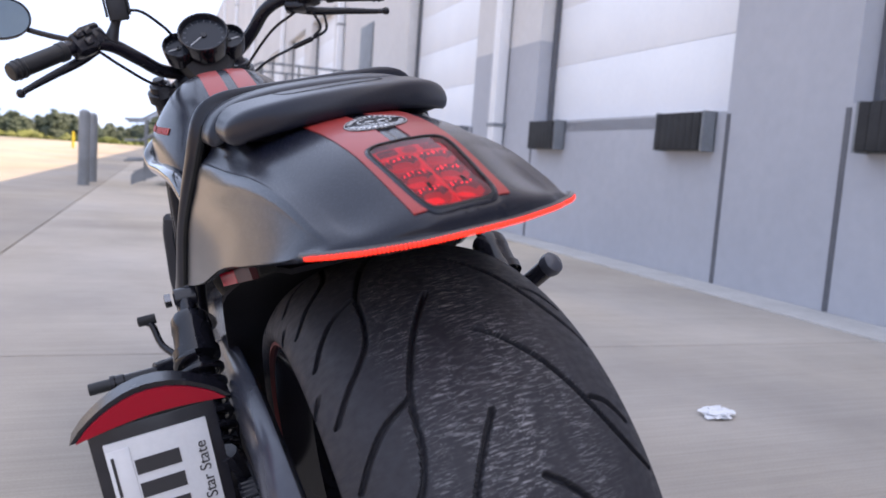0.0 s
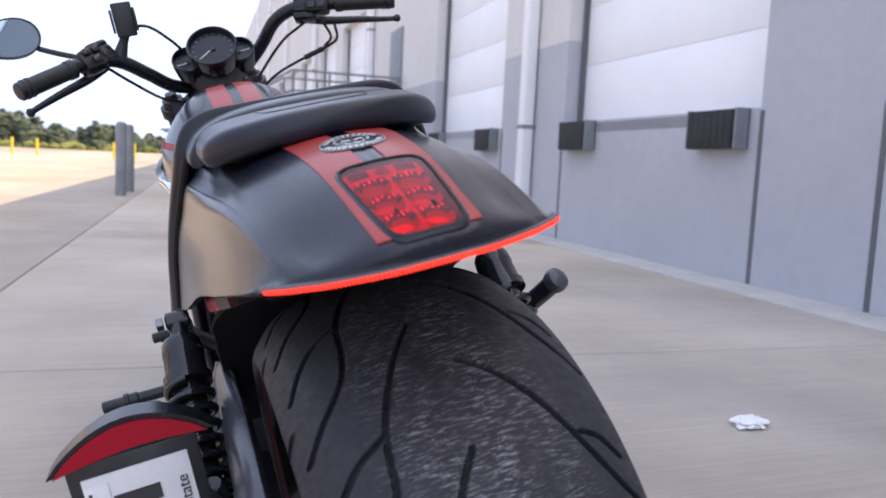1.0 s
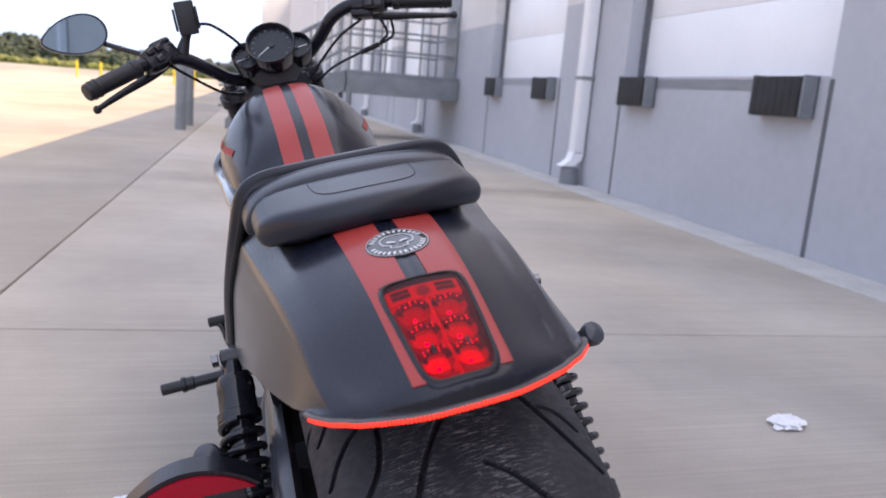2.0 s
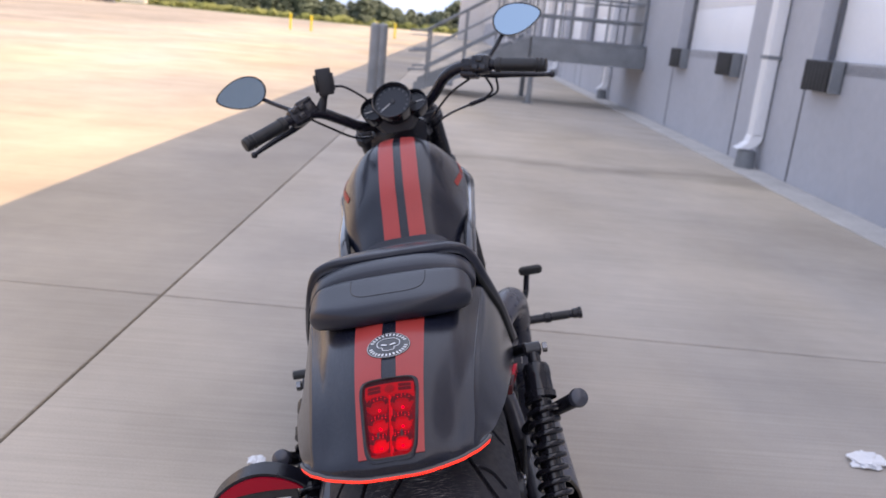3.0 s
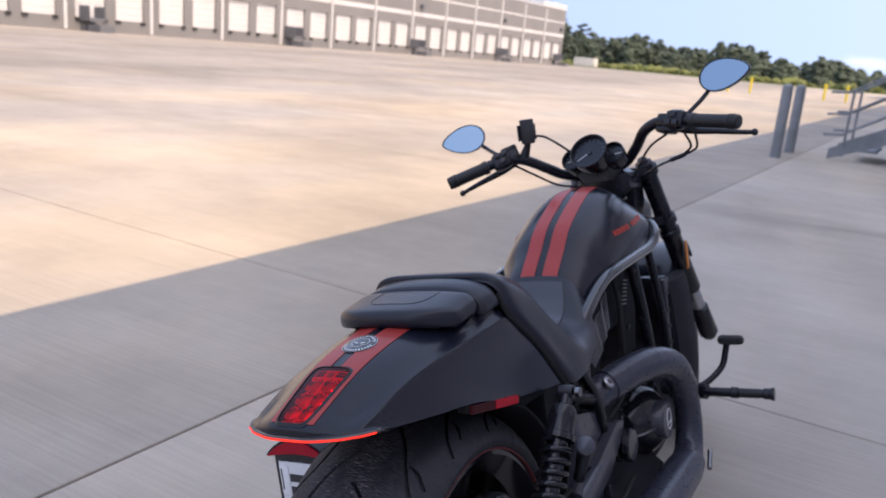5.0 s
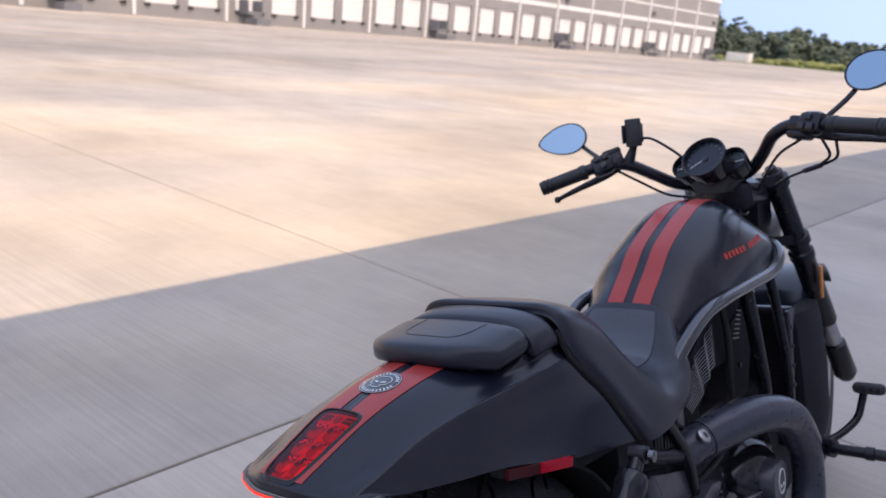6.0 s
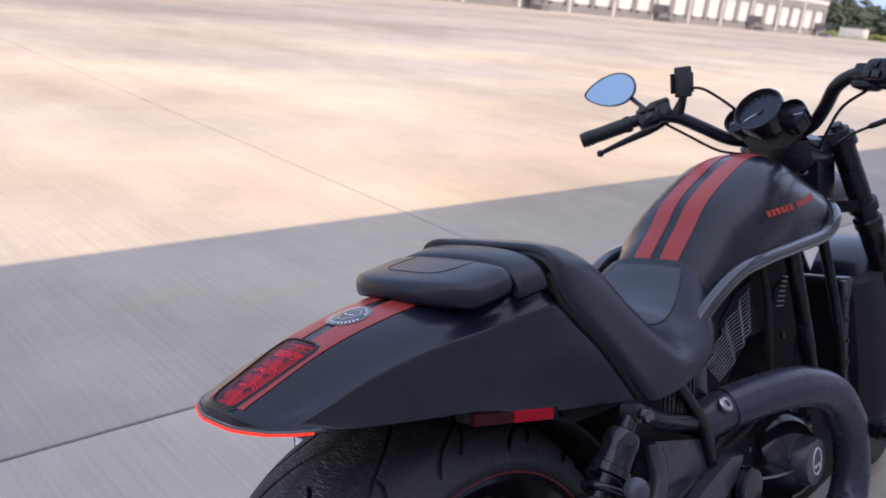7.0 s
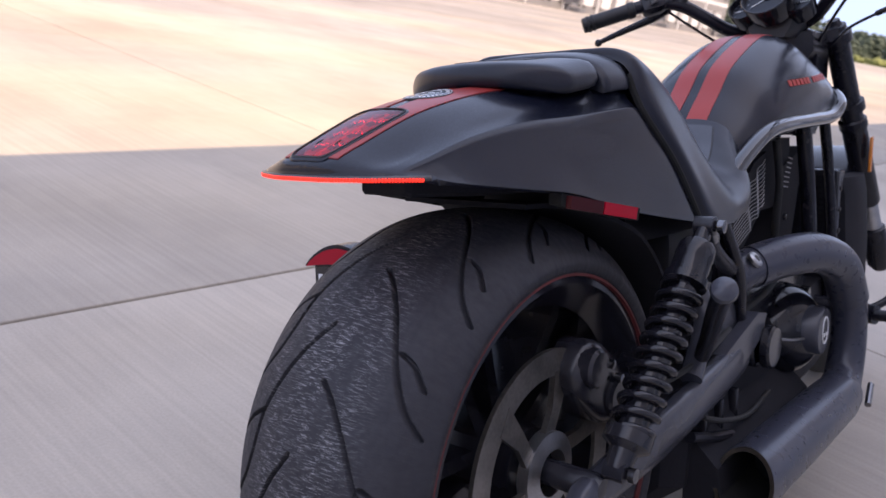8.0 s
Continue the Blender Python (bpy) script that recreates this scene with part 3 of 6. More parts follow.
# ---- far warehouse ----
far = thing("warehouse", "long pale grey warehouse with rows of white dock doors", "warehouse", SITE)
far_spans = [(-38 + k * BAY + o, -38 + k * BAY + o + DOOR_W) for k in range(21) for o in (0.0, DOOR_W + DOOR_GAP)]
far_spans = [v for v in far_spans if v[1] < FAR_END - 1]
part("wall", wall_with_openings(FAR_X - 0.3, FAR_X, -60, FAR_END, 1.15, FAR_H, far_spans, 1.15, 4.3), wall_far, far, smooth=0)
part("base", box(FAR_X - 0.31, FAR_X - 0.001, -60, FAR_END, -0.03, 1.15), wall_far, far, "grey painted base", 0)
part("body", box(FAR_X - 40, FAR_X - 0.35, -60, FAR_END - 0.01, -0.03, FAR_H - 0.3), wall_far, far, smooth=0)
part("parapet", box(FAR_X - 30, FAR_X + 0.03, FAR_END - 11, FAR_END + 0.03, FAR_H + 0.151, FAR_H + 1.0), far_white, far, "raised pale corner parapet", 0)
part("roof", box(FAR_X - 40, FAR_X + 0.02, -60, FAR_END + 0.02, FAR_H, FAR_H + 0.15), far_white, far, "white roof edge", 0)
for z0, z1 in ((5.5, 6.05), (8.15, 8.4)):
    part("band", box(FAR_X - 0.01, FAR_X + 0.02, -60, FAR_END, z0, z1), far_white, far, "white painted band", 0)
dm = None
for a, b in far_spans:
    if dm is None:
        d0 = part("dock_door", join(*[box(FAR_X - 0.25, FAR_X - 0.2, 0.02, DOOR_W - 0.02, 1.16 + k * 0.63, 1.16 + k * 0.63 + 0.61) for k in range(5)]), far_white, far, smooth=0)
        dm = d0.data
    else:
        d0 = new("dock_door", dm)
        d0.parent = far
    d0.location.y = a
bm_, pm_ = None, None
for a, b in far_spans:
    for y in (a - 0.05, b - 0.4):
        if bm_ is None:
            q = part("bumper", box(FAR_X, FAR_X + 0.14, 0, 0.5, 0.86, 1.16), bumper_rubber, far, smooth=0)
            bm_ = q.data
        else:
            q = new("bumper", bm_)
            q.parent = far
        q.location.y = y
for k in range(21):
    if pm_ is None:
        q = part("downpipe", box(FAR_X, FAR_X + 0.2, -0.14, 0.14, 0.1, FAR_H - 0.4), far_white, far, smooth=0)
        pm_ = q.data
    else:
        q = new("downpipe", pm_)
        q.parent = far
    q.location.y = -38 + k * BAY - 1.05
for k, y in enumerate((-26.5, -0.3, 25.9, 43.4, 69.7, 95.9, 122.2, 146.4)):
    q = part("stairs", join(box(FAR_X + 0.1, FAR_X + 1.6, y, y + 1.6, 0.9, 1.2), box(FAR_X + 1.2, FAR_X + 3.0, y + 0.1, y + 1.5, 0, 0.6), box(FAR_X + 0.1, FAR_X + 1.6, y, y + 0.05, 1.2, 2.2), box(FAR_X + 0.1, FAR_X + 1.6, y + 1.5, y + 1.55, 1.2, 2.2)), frame_grey, far, "dark steel stair landing", 0)
    part("wall_lamp", box(FAR_X, FAR_X + 0.5, y + 2, y + 2.7, 6.6, 7.2), frame_grey, far, "dark wall lamp", 0)


# ---- trees behind the field ----
def tree_line():
    rnd = random.Random(11)
    vs, fs, tv, tf = [], [], [], []
    base = bmesh.new()
    bmesh.ops.create_icosphere(base, subdivisions=1, radius=1)
    base.verts.index_update()
    bv = [v.co.copy() for v in base.verts]
    bf = [tuple(v.index for v in f.verts) for f in base.faces]
    base.free()
    for k in range(330):
        x = -190 + 330 * (k % 165) / 165 + rnd.uniform(-3, 3)
        y = (232 if k < 165 else 246) + rnd.uniform(-6, 6)
        # tall wood at the western end, lower growth in the middle
        tall = 0.74 + 0.42 * max(0.0, min(1.0, (-62 - x) / 30)) + 0.16 * math.sin(x * 0.09) + 0.14 * math.sin(x * 0.23 + 1)
        h = rnd.uniform(6.5, 10.0) * tall * (1.0 if k < 165 else 1.12)
        tv_, tf_ = tube([(x, y, -0.1), (x + rnd.uniform(-.4, .4), y, h * 0.5), (x + rnd.uniform(-.8, .8), y, h * 0.9)], [0.28, 0.2, 0.06], 6, 2)
        off = len(tv)
        tv += tv_
        tf += [tuple(i + off for i in q) for q in tf_]
        w = h * rnd.uniform(0.30, 0.46)
        for c in range(120):
            t = rnd.uniform(0.05, 1.0)
            r = w * (1.0 - 0.80 * t ** 4) * math.sqrt(rnd.random())
            a = rnd.uniform(0, 6.283)
            cx, cy, cz = x + r * math.cos(a), y + r * math.sin(a) * 0.8, h * t
            s = rnd.uniform(0.35, 1.05) * (1.15 - 0.5 * t)
            off = len(vs)
            for v in bv:
                j = rnd.uniform(0.55, 1.35)
                vs.append((cx + v.x * s * j * 1.2, cy + v.y * s * j, cz + v.z * s * j * 0.8))
            fs += [tuple(i + off for i in q) for q in bf]
    woods = mesh_object("tree_line", vs, fs, leaf, None, 0)
    tagged(woods, "dense green wood of mixed trees beyond the field", "trees", kind="stuff").matrix_world = SITE
    trunks = mesh_object("tree_trunks", tv, tf, bark, None, 40)
    tagged(trunks, "brown trunks of the far wood", "trees", kind="stuff").matrix_world = SITE
    bv2, bf2 = [], []
    for k in range(900):
        x, y, s = rnd.uniform(-190, 140), rnd.uniform(214, 232), rnd.uniform(0.4, 1.5)
        off = len(bv2)
        for v in bv:
            j = rnd.uniform(0.5, 1.3)
            bv2.append((x + v.x * s * j * 1.4, y + v.y * s * j, max(-0.1, s * 0.5 + v.z * s * j * 0.8)))
        bf2 += [tuple(i + off for i in q) for q in bf]
    tagged(mesh_object("undergrowth", bv2, bf2, scrub, None, 0), "bright green scrub along the field edge", "bushes", kind="stuff").matrix_world = SITE


tree_line()

box_far = thing("container", "low tan storage container at the field edge", "container", SITE @ pose(-81, 203, 0))
part("body", box(-3, 3, -1.2, 1.2, 0.02, 2.2, 0.03), wash, box_far, smooth=30)
for k in range(12):
    part("rib", box(-2.8 + k * 0.48, -2.6 + k * 0.48, -1.24, -1.2, 0.1, 2.1), wall_pale, box_far, smooth=0)
# ---- motorcycle ----
# its own axes: x to its right, y ahead, z up, rear axle at (0, 0, 0.32)
LEAN = -14.5
bike = thing("motorcycle", "matt black cruiser motorcycle with two red stripes, leaning on its stand", "motorcycle", pose(0, 0, 0.310, 0, LEAN, 0) @ Matrix.Translation((0, 0, -0.32)))


def mirrored(rows):
    """Rows given from the centre line to the right edge, made whole."""
    return [[(-x, y, z) for x, y, z in reversed(r[1:])] + list(r) for r in rows]


def creased(row, at=(3,), share=0.2):
    """Puts four control points round a corner, closer towards it, so that the skin bends more tightly there."""
    p = [Vector(q) for q in row]
    out = []
    for i, q in enumerate(p):
        if i in at:
            out += [q + (p[i - 1] - q) * w for w in (share * 2.6, share) if w < .8] + [q + (p[i + 1] - q) * w for w in (share, share * 2.6) if w < .8]
        else:
            out.append(q)
    return [tuple(q) for q in out]


def skin(g, thick):
    """A grid of points [along, across] as a shell that grows inwards."""
    n, m = g.shape[:2]
    nor = np.cross(np.gradient(g, axis=1), np.gradient(g, axis=0))
    nor /= np.linalg.norm(nor, axis=2, keepdims=True) + 1e-12
    v = list(g.reshape(-1, 3)) + list((g - nor * thick).reshape(-1, 3))
    f = [(i * m + j, i * m + j + 1, (i + 1) * m + j + 1, (i + 1) * m + j) for i in range(n - 1) for j in range(m - 1)]
    k = n * m
    f += [tuple(i + k for i in reversed(q)) for q in f]
    e = list(range(m)) + [i * m + m - 1 for i in range(1, n)] + [(n - 1) * m + j for j in range(m - 2, -1, -1)] + [i * m for i in range(n - 2, 0, -1)]
    f += [(e[(i + 1) % len(e)], e[i], e[i] + k, e[(i + 1) % len(e)] + k) for i in range(len(e))]
    return v, f


def raised(g, h):
    nor = np.cross(np.gradient(g, axis=1), np.gradient(g, axis=0))
    return g + nor / (np.linalg.norm(nor, axis=2, keepdims=True) + 1e-12) * h


def tree_of(shape):
    return BVHTree.FromPolygons([Vector(v) for v in shape[0]], shape[1])


def both(path):
    return path, [(-x, y, z) for x, y, z in path]


# tail cowl, with the two stripes
C_ROWS = [
    [(0, -.266, .706), (.0085, -.266, .706), (.039, -.264, .706), (.078, -.250, .706), (.103, -.233, .706), (.115, -.217, .7055), (.121, -.202, .7045)],
    [(0, -.2605, .7215), (.0090, -.2605, .7215), (.0400, -.2580, .7200), (.076, -.243, .7135), (.102, -.226, .7103), (.1125, -.210, .7060), (.1225, -.194, .7005)],
    [(0, -.222, .7395), (.0095, -.222, .7395), (.0420, -.220, .7365), (.079, -.208, .7235), (.107, -.194, .7212), (.119, -.181, .7085), (.131, -.168, .695)],
    [(0, -.140, .7705), (.010, -.140, .7705), (.0460, -.140, .7660), (.082, -.135, .7510), (.114, -.124, .7405), (.1315, -.107, .7125), (.149, -.090, .684)],
    [(0, -.050, .7910), (.010, -.050, .7910), (.0500, -.050, .7855), (.089, -.047, .7715), (.124, -.040, .7525), (.1445, -.019, .712), (.1645, .000, .671)],
    [(0, .050, .801), (.010, .050, .801), (.0530, .050, .797), (.097, .050, .783), (.136, .055, .758), (.160, .085, .701), (.179, .120, .639)],
    [(0, .170, .810), (.010, .170, .810), (.0550, .170, .808), (.117, .166, .799), (.150, .178, .766), (.174, .240, .692), (.190, .300, .606)],
]
# the skirt that goes on under the seat
C_ROWS.append([(0, .200, .800), (.010, .200, .800), (.0550, .200, .797), (.110, .198, .785), (.139, .212, .750), (.162, .272, .680), (.177, .326, .604)])


def hollowed(row, deep):
    """A shallow hollow along the upper side of the shoulder crease."""
    p = [Vector(q) for q in row]
    q = p[3].lerp(p[4], .52) + Vector((-.35, 0, -1)) * deep
    return [tuple(v) for v in p[:4] + [q] + p[4:]]


HOLLOW = (0, 0, .0002, .0006, .0010, .0012, .0006, 0)
cowl_rows = mirrored([creased(hollowed(r, d), (5,), .13) for r, d in zip(C_ROWS, HOLLOW)])
cowl_grid = sheet(cowl_rows, 5, 7)
cowl_tree = tree_of(skin(cowl_grid, 0.006))


def in_lamp(x, y, grow=0.0):
    """Whether a place in plan lies within the tail light's opening."""
    u, v = abs(x) / (.0365 * (1 - .235 * (-.142 - y) / .116) + grow), abs(y + .200) / (.058 + grow)
    return u ** 7 + v ** 7 < 1


fine_grid = sheet(cowl_rows, 15, 21)
cowl_shape = skin(fine_grid, 0.006)
cowl_shape = cowl_shape[0], [f for f in cowl_shape[1] if not in_lamp(sum(cowl_shape[0][i][0] for i in f) / 4, sum(cowl_shape[0][i][1] for i in f) / 4, .0022)]
cowl = part("tail_cowl", cowl_shape, denim, bike)
mid = fine_grid.shape[1] // 2
for side in (-1, 1):
    a, b = sorted((mid + side * 15, mid + side * 30))
    stripe_shape = skin(raised(fine_grid[24:, a:b + 1], 0.0012), 0.0012)
    stripe_shape = stripe_shape[0], [f for f in stripe_shape[1] if not in_lamp(sum(stripe_shape[0][i][0] for i in f) / 4, sum(stripe_shape[0][i][1] for i in f) / 4, .0034)]
    part("stripe", stripe_shape, stripe_red, cowl, "satin red racing stripe")


def on_cowl(x, y, h=0.0):
    hit, nor, _, _ = cowl_tree.ray_cast(Vector((x, y, 1.2)), Vector((0, 0, -1)))
    nor = nor if nor.z > 0 else -nor
    return hit + nor * h


def patch(x0, x1, y0, y1, h, nx=8, ny=10):
    """A grid that lies on the cowl."""
    return np.array([[tuple(on_cowl(x0 + (x1 - x0) * i / nx, y0 + (y1 - y0) * j / ny, h)) for i in range(nx + 1)] for j in range(ny + 1)])


def lamp_ring(scale, h, n=60, p=7.0):
    """A rounded, tapered outline laid on the cowl."""
    ring = []
    for k in range(n):
        a = 2 * math.pi * k / n
        c, q = math.cos(a), math.sin(a)
        y = -.200 + (.058 + scale) * math.copysign(abs(q) ** (2 / p), q)
        w = .0365 * (1 - .235 * (-.142 - y) / .116) + scale
        ring.append(on_cowl(w * math.copysign(abs(c) ** (2 / p), c), max(y, -.2625), h))
    return ring


def lamp_fill(scale, h, n=60):
    """The same outline filled towards its middle, following the cowl."""
    rim = lamp_ring(scale, h, n)
    out = [rim]
    for f in (.8, .6, .4, .2, .02):
        out.append([on_cowl(p.x * f, -.200 + (p.y + .200) * f, h) for p in rim])
    return out


# tail light: bezel, sunk reflector with six bowls, clear red lens
DEEP = -.017
lamp = part("tail_light", loft([lamp_ring(.0046, -.001), lamp_ring(.0046, .0010), lamp_ring(.0040, .0017), lamp_ring(.0016, .0024), lamp_ring(.0008, .0006), lamp_ring(.0008, DEEP)], True, False), denim, bike, "black lamp bezel with a lit red lens")
part("seal", loft([lamp_ring(.0022, .0020), lamp_ring(.0020, .0031), lamp_ring(.0002, .0031), lamp_ring(.0, .0008)], True, False), bumper_rubber, lamp, "thin black rubber seal")
part("reflector", loft(lamp_fill(.001, DEEP), True, False), lamp_floor, lamp, "dark red floor of the lamp")
part("lens", loft(lamp_fill(.0, .0006)[::-1] + lamp_fill(.0003, .0020), True, True), red_lens, lamp, "clear red plastic lens")
for r, y in enumerate((-.178, -.207, -.235)):
    for q in (-1, 1):
        k = 1 - .235 * (-.142 - y) / .116
        cx, w_ = q * .0172 * k, .0164 * k
        outline = [(w_ * math.copysign(abs(math.cos(a)) ** .8, math.cos(a)), (.0125 if math.sin(a) > 0 else .0135) * math.copysign(abs(math.sin(a)) ** .8, math.sin(a))) for a in np.linspace(0, 2 * math.pi, 28, endpoint=False).tolist()]
        ringed = lambda f, h: [on_cowl(cx + x * f, y + yy * f, h) for x, yy in outline]
        bowl = part("bowl", loft([ringed(1.0, -.0040), ringed(.985, -.0044), ringed(.93, -.0090), ringed(.80, -.0130)], True, False), bowl_wall, lamp, "red mirrored lamp bowl")
        part("bowl_floor", loft([ringed(.80, -.0130), ringed(.55, -.0142), ringed(.28, -.0146), ringed(.02, -.0147)], True, False), (bowl_lit, bowl_mid, bowl_bright)[r], bowl, "lit red floor of the bowl")
        part("led", lathe([(0, .0015), (.0014, .0012), (.0020, .0002)], on_cowl(cx, y - .001, -.0142), on_cowl(cx, y - .001, .5), 10), led_white, bowl, "small bright diode")
        hood = sorted((x, yy) for x, yy in outline if yy >= -.001)
        part("hood", skin(np.array([[tuple(on_cowl(cx + x * f, y + yy * f + .0004, h)) for x, yy in hood] for f, h in ((1.0, -.0036), (.84, -.0042), (.62, -.0066))]), .0006), bowl_dark, bowl, "dark red hood over the bowl")
        for j, i in itertools.product(range(2), range(5)):
            xx, yy = cx + (i - 2) * .0052 * k, y + .0078 + .0032 * j - .0006 * abs(i - 2)
            part("led", lathe([(0, .0006), (.0007, .0005), (.0008, .0001)], on_cowl(xx, yy, -.0034), on_cowl(xx, yy, .5), 6), led_dot if (i + 2 * j + r) % 3 else bowl_wall, bowl)
part("divider", skin(patch(-.0009, .0009, -.254, -.166, -.0030, 2, 10), .0130), line_lit, lamp, "bright line down the lamp")
part("top_panel", skin(patch(-.0330, .0330, -.1630, -.1440, -.0042, 8, 5), .0080), lamp_red, lamp, "pink red top panel of the lamp")
part("foot_panel", skin(patch(-.0255, .0255, -.2575, -.2490, -.0060, 8, 3), .0080), bowl_wall, lamp, "bright red foot of the lamp")
part("top_mark", lathe([(0, .0068), (.0016, .0064), (.0017, .0046), (.0008, .004), (.0008, .0005)], on_cowl(0, -.1545, -.0042), on_cowl(0, -.1545, .5), 24), lens_dark, lamp, "small round mark in the lamp")
part("mark_bar", skin(patch(-.0048, .0048, -.1557, -.1533, -.0022, 4, 2), .0008), lens_dark, lamp, "bar across the round mark")
for q in (-1, 1):
    for yc in (-.1500, -.1565):
        part("catch", skin(patch(q * .0205 - .0085, q * .0205 + .0085, yc - .0022, yc + .0022, -.0030, 4, 2), .0012), bowl_dark, lamp, "recessed catch")
    part("slot", skin(patch(q * .0145 - .0013, q * .0145 + .0013, -.2330, -.2240, .0023, 2, 3), .0012), near_black, lamp, "narrow dark slot")

# led strip along the rear edge
edge = [tuple(p) for p in cowl_grid[0, 1:-1]]
base_path = [(x * 1.01, y - .002, z - .002) for x, y, z in edge]
strip = part("strip_light", tube(base_path, .0025, 8, 1, smooth_path=False), clear_plastic, bike, "clear light strip glowing orange red")
row = [Vector((x * 1.01, y - .0034, z - .0034)) for x, y, z in spline(cowl_grid[0, 3:-3:2], 5)]
reach = [0.0]
for a, b in zip(row[:-1], row[1:]):
    reach.append(reach[-1] + (b - a).length)
diode = None
for k in range(84):
    d_ = reach[-1] * (k + .5) / 84
    c_ = Vector([float(np.interp(d_, reach, [p[i] for p in row])) for i in range(3)])
    e_ = Vector([float(np.interp(min(d_ + .004, reach[-1]), reach, [p[i] for p in row])) - float(np.interp(max(d_ - .004, 0), reach, [p[i] for p in row])) for i in range(3)])
    if diode is None:
        q = part("diode", lathe([(-.5, .0019), (-.42, .0024), (.42, .0024), (.5, .0019)], (0, 0, 0), (1, 0, 0), 8), strip_glow, strip, "lit orange red diode")
        diode = q.data
    else:
        q = new("diode", diode)
        q.parent = strip
    q.matrix_local = Matrix.Translation(c_) @ e_.to_track_quat("X", "Z").to_matrix().to_4x4() @ Matrix.Diagonal((reach[-1] / 84 * .72, 1, 1, 1))

# round badge, thin and curved with the cowl
def on_badge(r, a, h):
    return on_cowl(r * math.sin(a), -.0690 + .965 * r * math.cos(a), h)


def badge_arc(r0, r1, a0, a1, h, n):
    """A flat piece between two radii and two angles."""
    return skin(np.array([[tuple(on_badge(r, a0 + (a1 - a0) * k / n, h)) for k in range(n + 1)] for r in (r0, r1)]), .0002)


badge = part("badge", loft([[on_badge(r, 2 * math.pi * k / 56, h) for k in range(56)] for r, h in ((.0312, .0002), (.0310, .0016), (.0302, .0021), (.022, .0022), (.012, .0022), (.0003, .0022))], True, False), badge_black, bike, "round black badge with a white ring of print")
part("ring", badge_arc(.0296, .0302, 0, 2 * math.pi, .0025, 56), badge_print, badge, "thin white ring")
for k in range(30):   # plain bars where the maker's name runs round
    a = 2 * math.pi * (k + .5) / 30
    if k not in (6, 7, 22, 23):
        part("print_bar", badge_arc(.0226, .0276, a - .055, a + .055, .0025, 2), badge_print, badge)


def emblem_line(points, w):
    """A thin flat line over the badge, through (x, y) places."""
    p = spline(points, 6)
    left, right = [], []
    for i in range(len(p)):
        d = p[min(i + 1, len(p) - 1)] - p[max(i - 1, 0)]
        d = np.array((-d[1], d[0])) / (np.hypot(*d) + 1e-9) * w
        for out, q in ((left, p[i] + d), (right, p[i] - d)):
            out.append(tuple(on_cowl(q[0], -.0690 + .965 * q[1], .0026)))
    return skin(np.array([left, right]), .0002)


part("emblem", emblem_line([(0, .0155), (.009, .0140), (.0150, .0085), (.0158, .0015), (.0135, -.0050), (.0085, -.0075), (.0075, -.0135), (0, -.0150), (-.0075, -.0135), (-.0085, -.0075), (-.0135, -.0050), (-.0158, .0015), (-.0150, .0085), (-.009, .0140), (0, .0155)], .0006), badge_print, badge, "plain white emblem outline")
for q in (-1, 1):
    part("emblem_mark", emblem_line([(q * .0025, -.0025), (q * .0060, -.0008), (q * .0100, .0010)], .0016), badge_print, badge, "slanted white mark")

# tank
T_ROWS = [
    [(0, .630, .690), (.010, .630, .690), (.049, .630, .685), (.080, .630, .672), (.100, .630, .665), (.108, .630, .650)],
    [(0, .672, .746), (.010, .672, .746), (.049, .672, .742), (.088, .670, .725), (.116, .670, .693), (.126, .670, .672)],
    [(0, .735, .801), (.010, .735, .801), (.049, .735, .796), (.096, .735, .773), (.130, .735, .728), (.138, .735, .700)],
    [(0, .800, .855), (.010, .800, .855), (.049, .800, .850), (.106, .800, .825), (.147, .800, .760), (.153, .800, .728)],
    [(0, .935, .912), (.010, .935, .912), (.049, .935, .908), (.114, .935, .880), (.162, .935, .803), (.167, .935, .750)],
    [(0, 1.02, .927), (.010, 1.02, .927), (.047, 1.02, .923), (.110, 1.02, .896), (.164, 1.02, .812), (.168, 1.02, .758)],
    [(0, 1.10, .917), (.009, 1.10, .917), (.042, 1.10, .912), (.093, 1.10, .886), (.158, 1.10, .815), (.166, 1.10, .772)],
    [(0, 1.17, .886), (.008, 1.17, .886), (.036, 1.17, .882), (.069, 1.17, .862), (.130, 1.17, .815), (.142, 1.17, .780)],
    [(0, 1.20, .850), (.006, 1.20, .850), (.030, 1.20, .845), (.050, 1.20, .830), (.090, 1.205, .800), (.110, 1.205, .780)],
]
tank_grid = sheet(mirrored([creased(r, (3,), .36) for r in T_ROWS]), 4, 6)
tank_shape = skin(tank_grid, 0.006)
tank_tree = tree_of(tank_shape)
tank = part("tank", tank_shape, denim, bike)
mid = tank_grid.shape[1] // 2
for side in (-1, 1):
    a, b = sorted((mid + side * 4, mid + side * 8))
    part("stripe", skin(raised(tank_grid[:, a:b + 1], 0.0012), 0.0012), stripe_red, tank, "satin red racing stripe")
for side in (-1, 1):
    for k in range(14):   # plain red bars where the maker's name stands
        if k == 6:
            continue
        y0 = .862 + k * .0137
        g = []
        for z in (0.0, .006, .012):
            row = []
            for i in range(3):
                yy, zz = y0 + i * .0050 + z * .35, .808 + (y0 - .862) * .1 + z
                hit, nor, _, _ = tank_tree.ray_cast(Vector((side * .5, yy, zz)), Vector((-side, 0, 0)))
                row.append(tuple(hit + Vector((side * .0012, 0, .0005))))
            g.append(row if side > 0 else row[::-1])
        part("name_bar", skin(np.array(g)[::-1] if side < 0 else np.array(g), .0008), name_red, tank, "plain red lettering bar", 0)
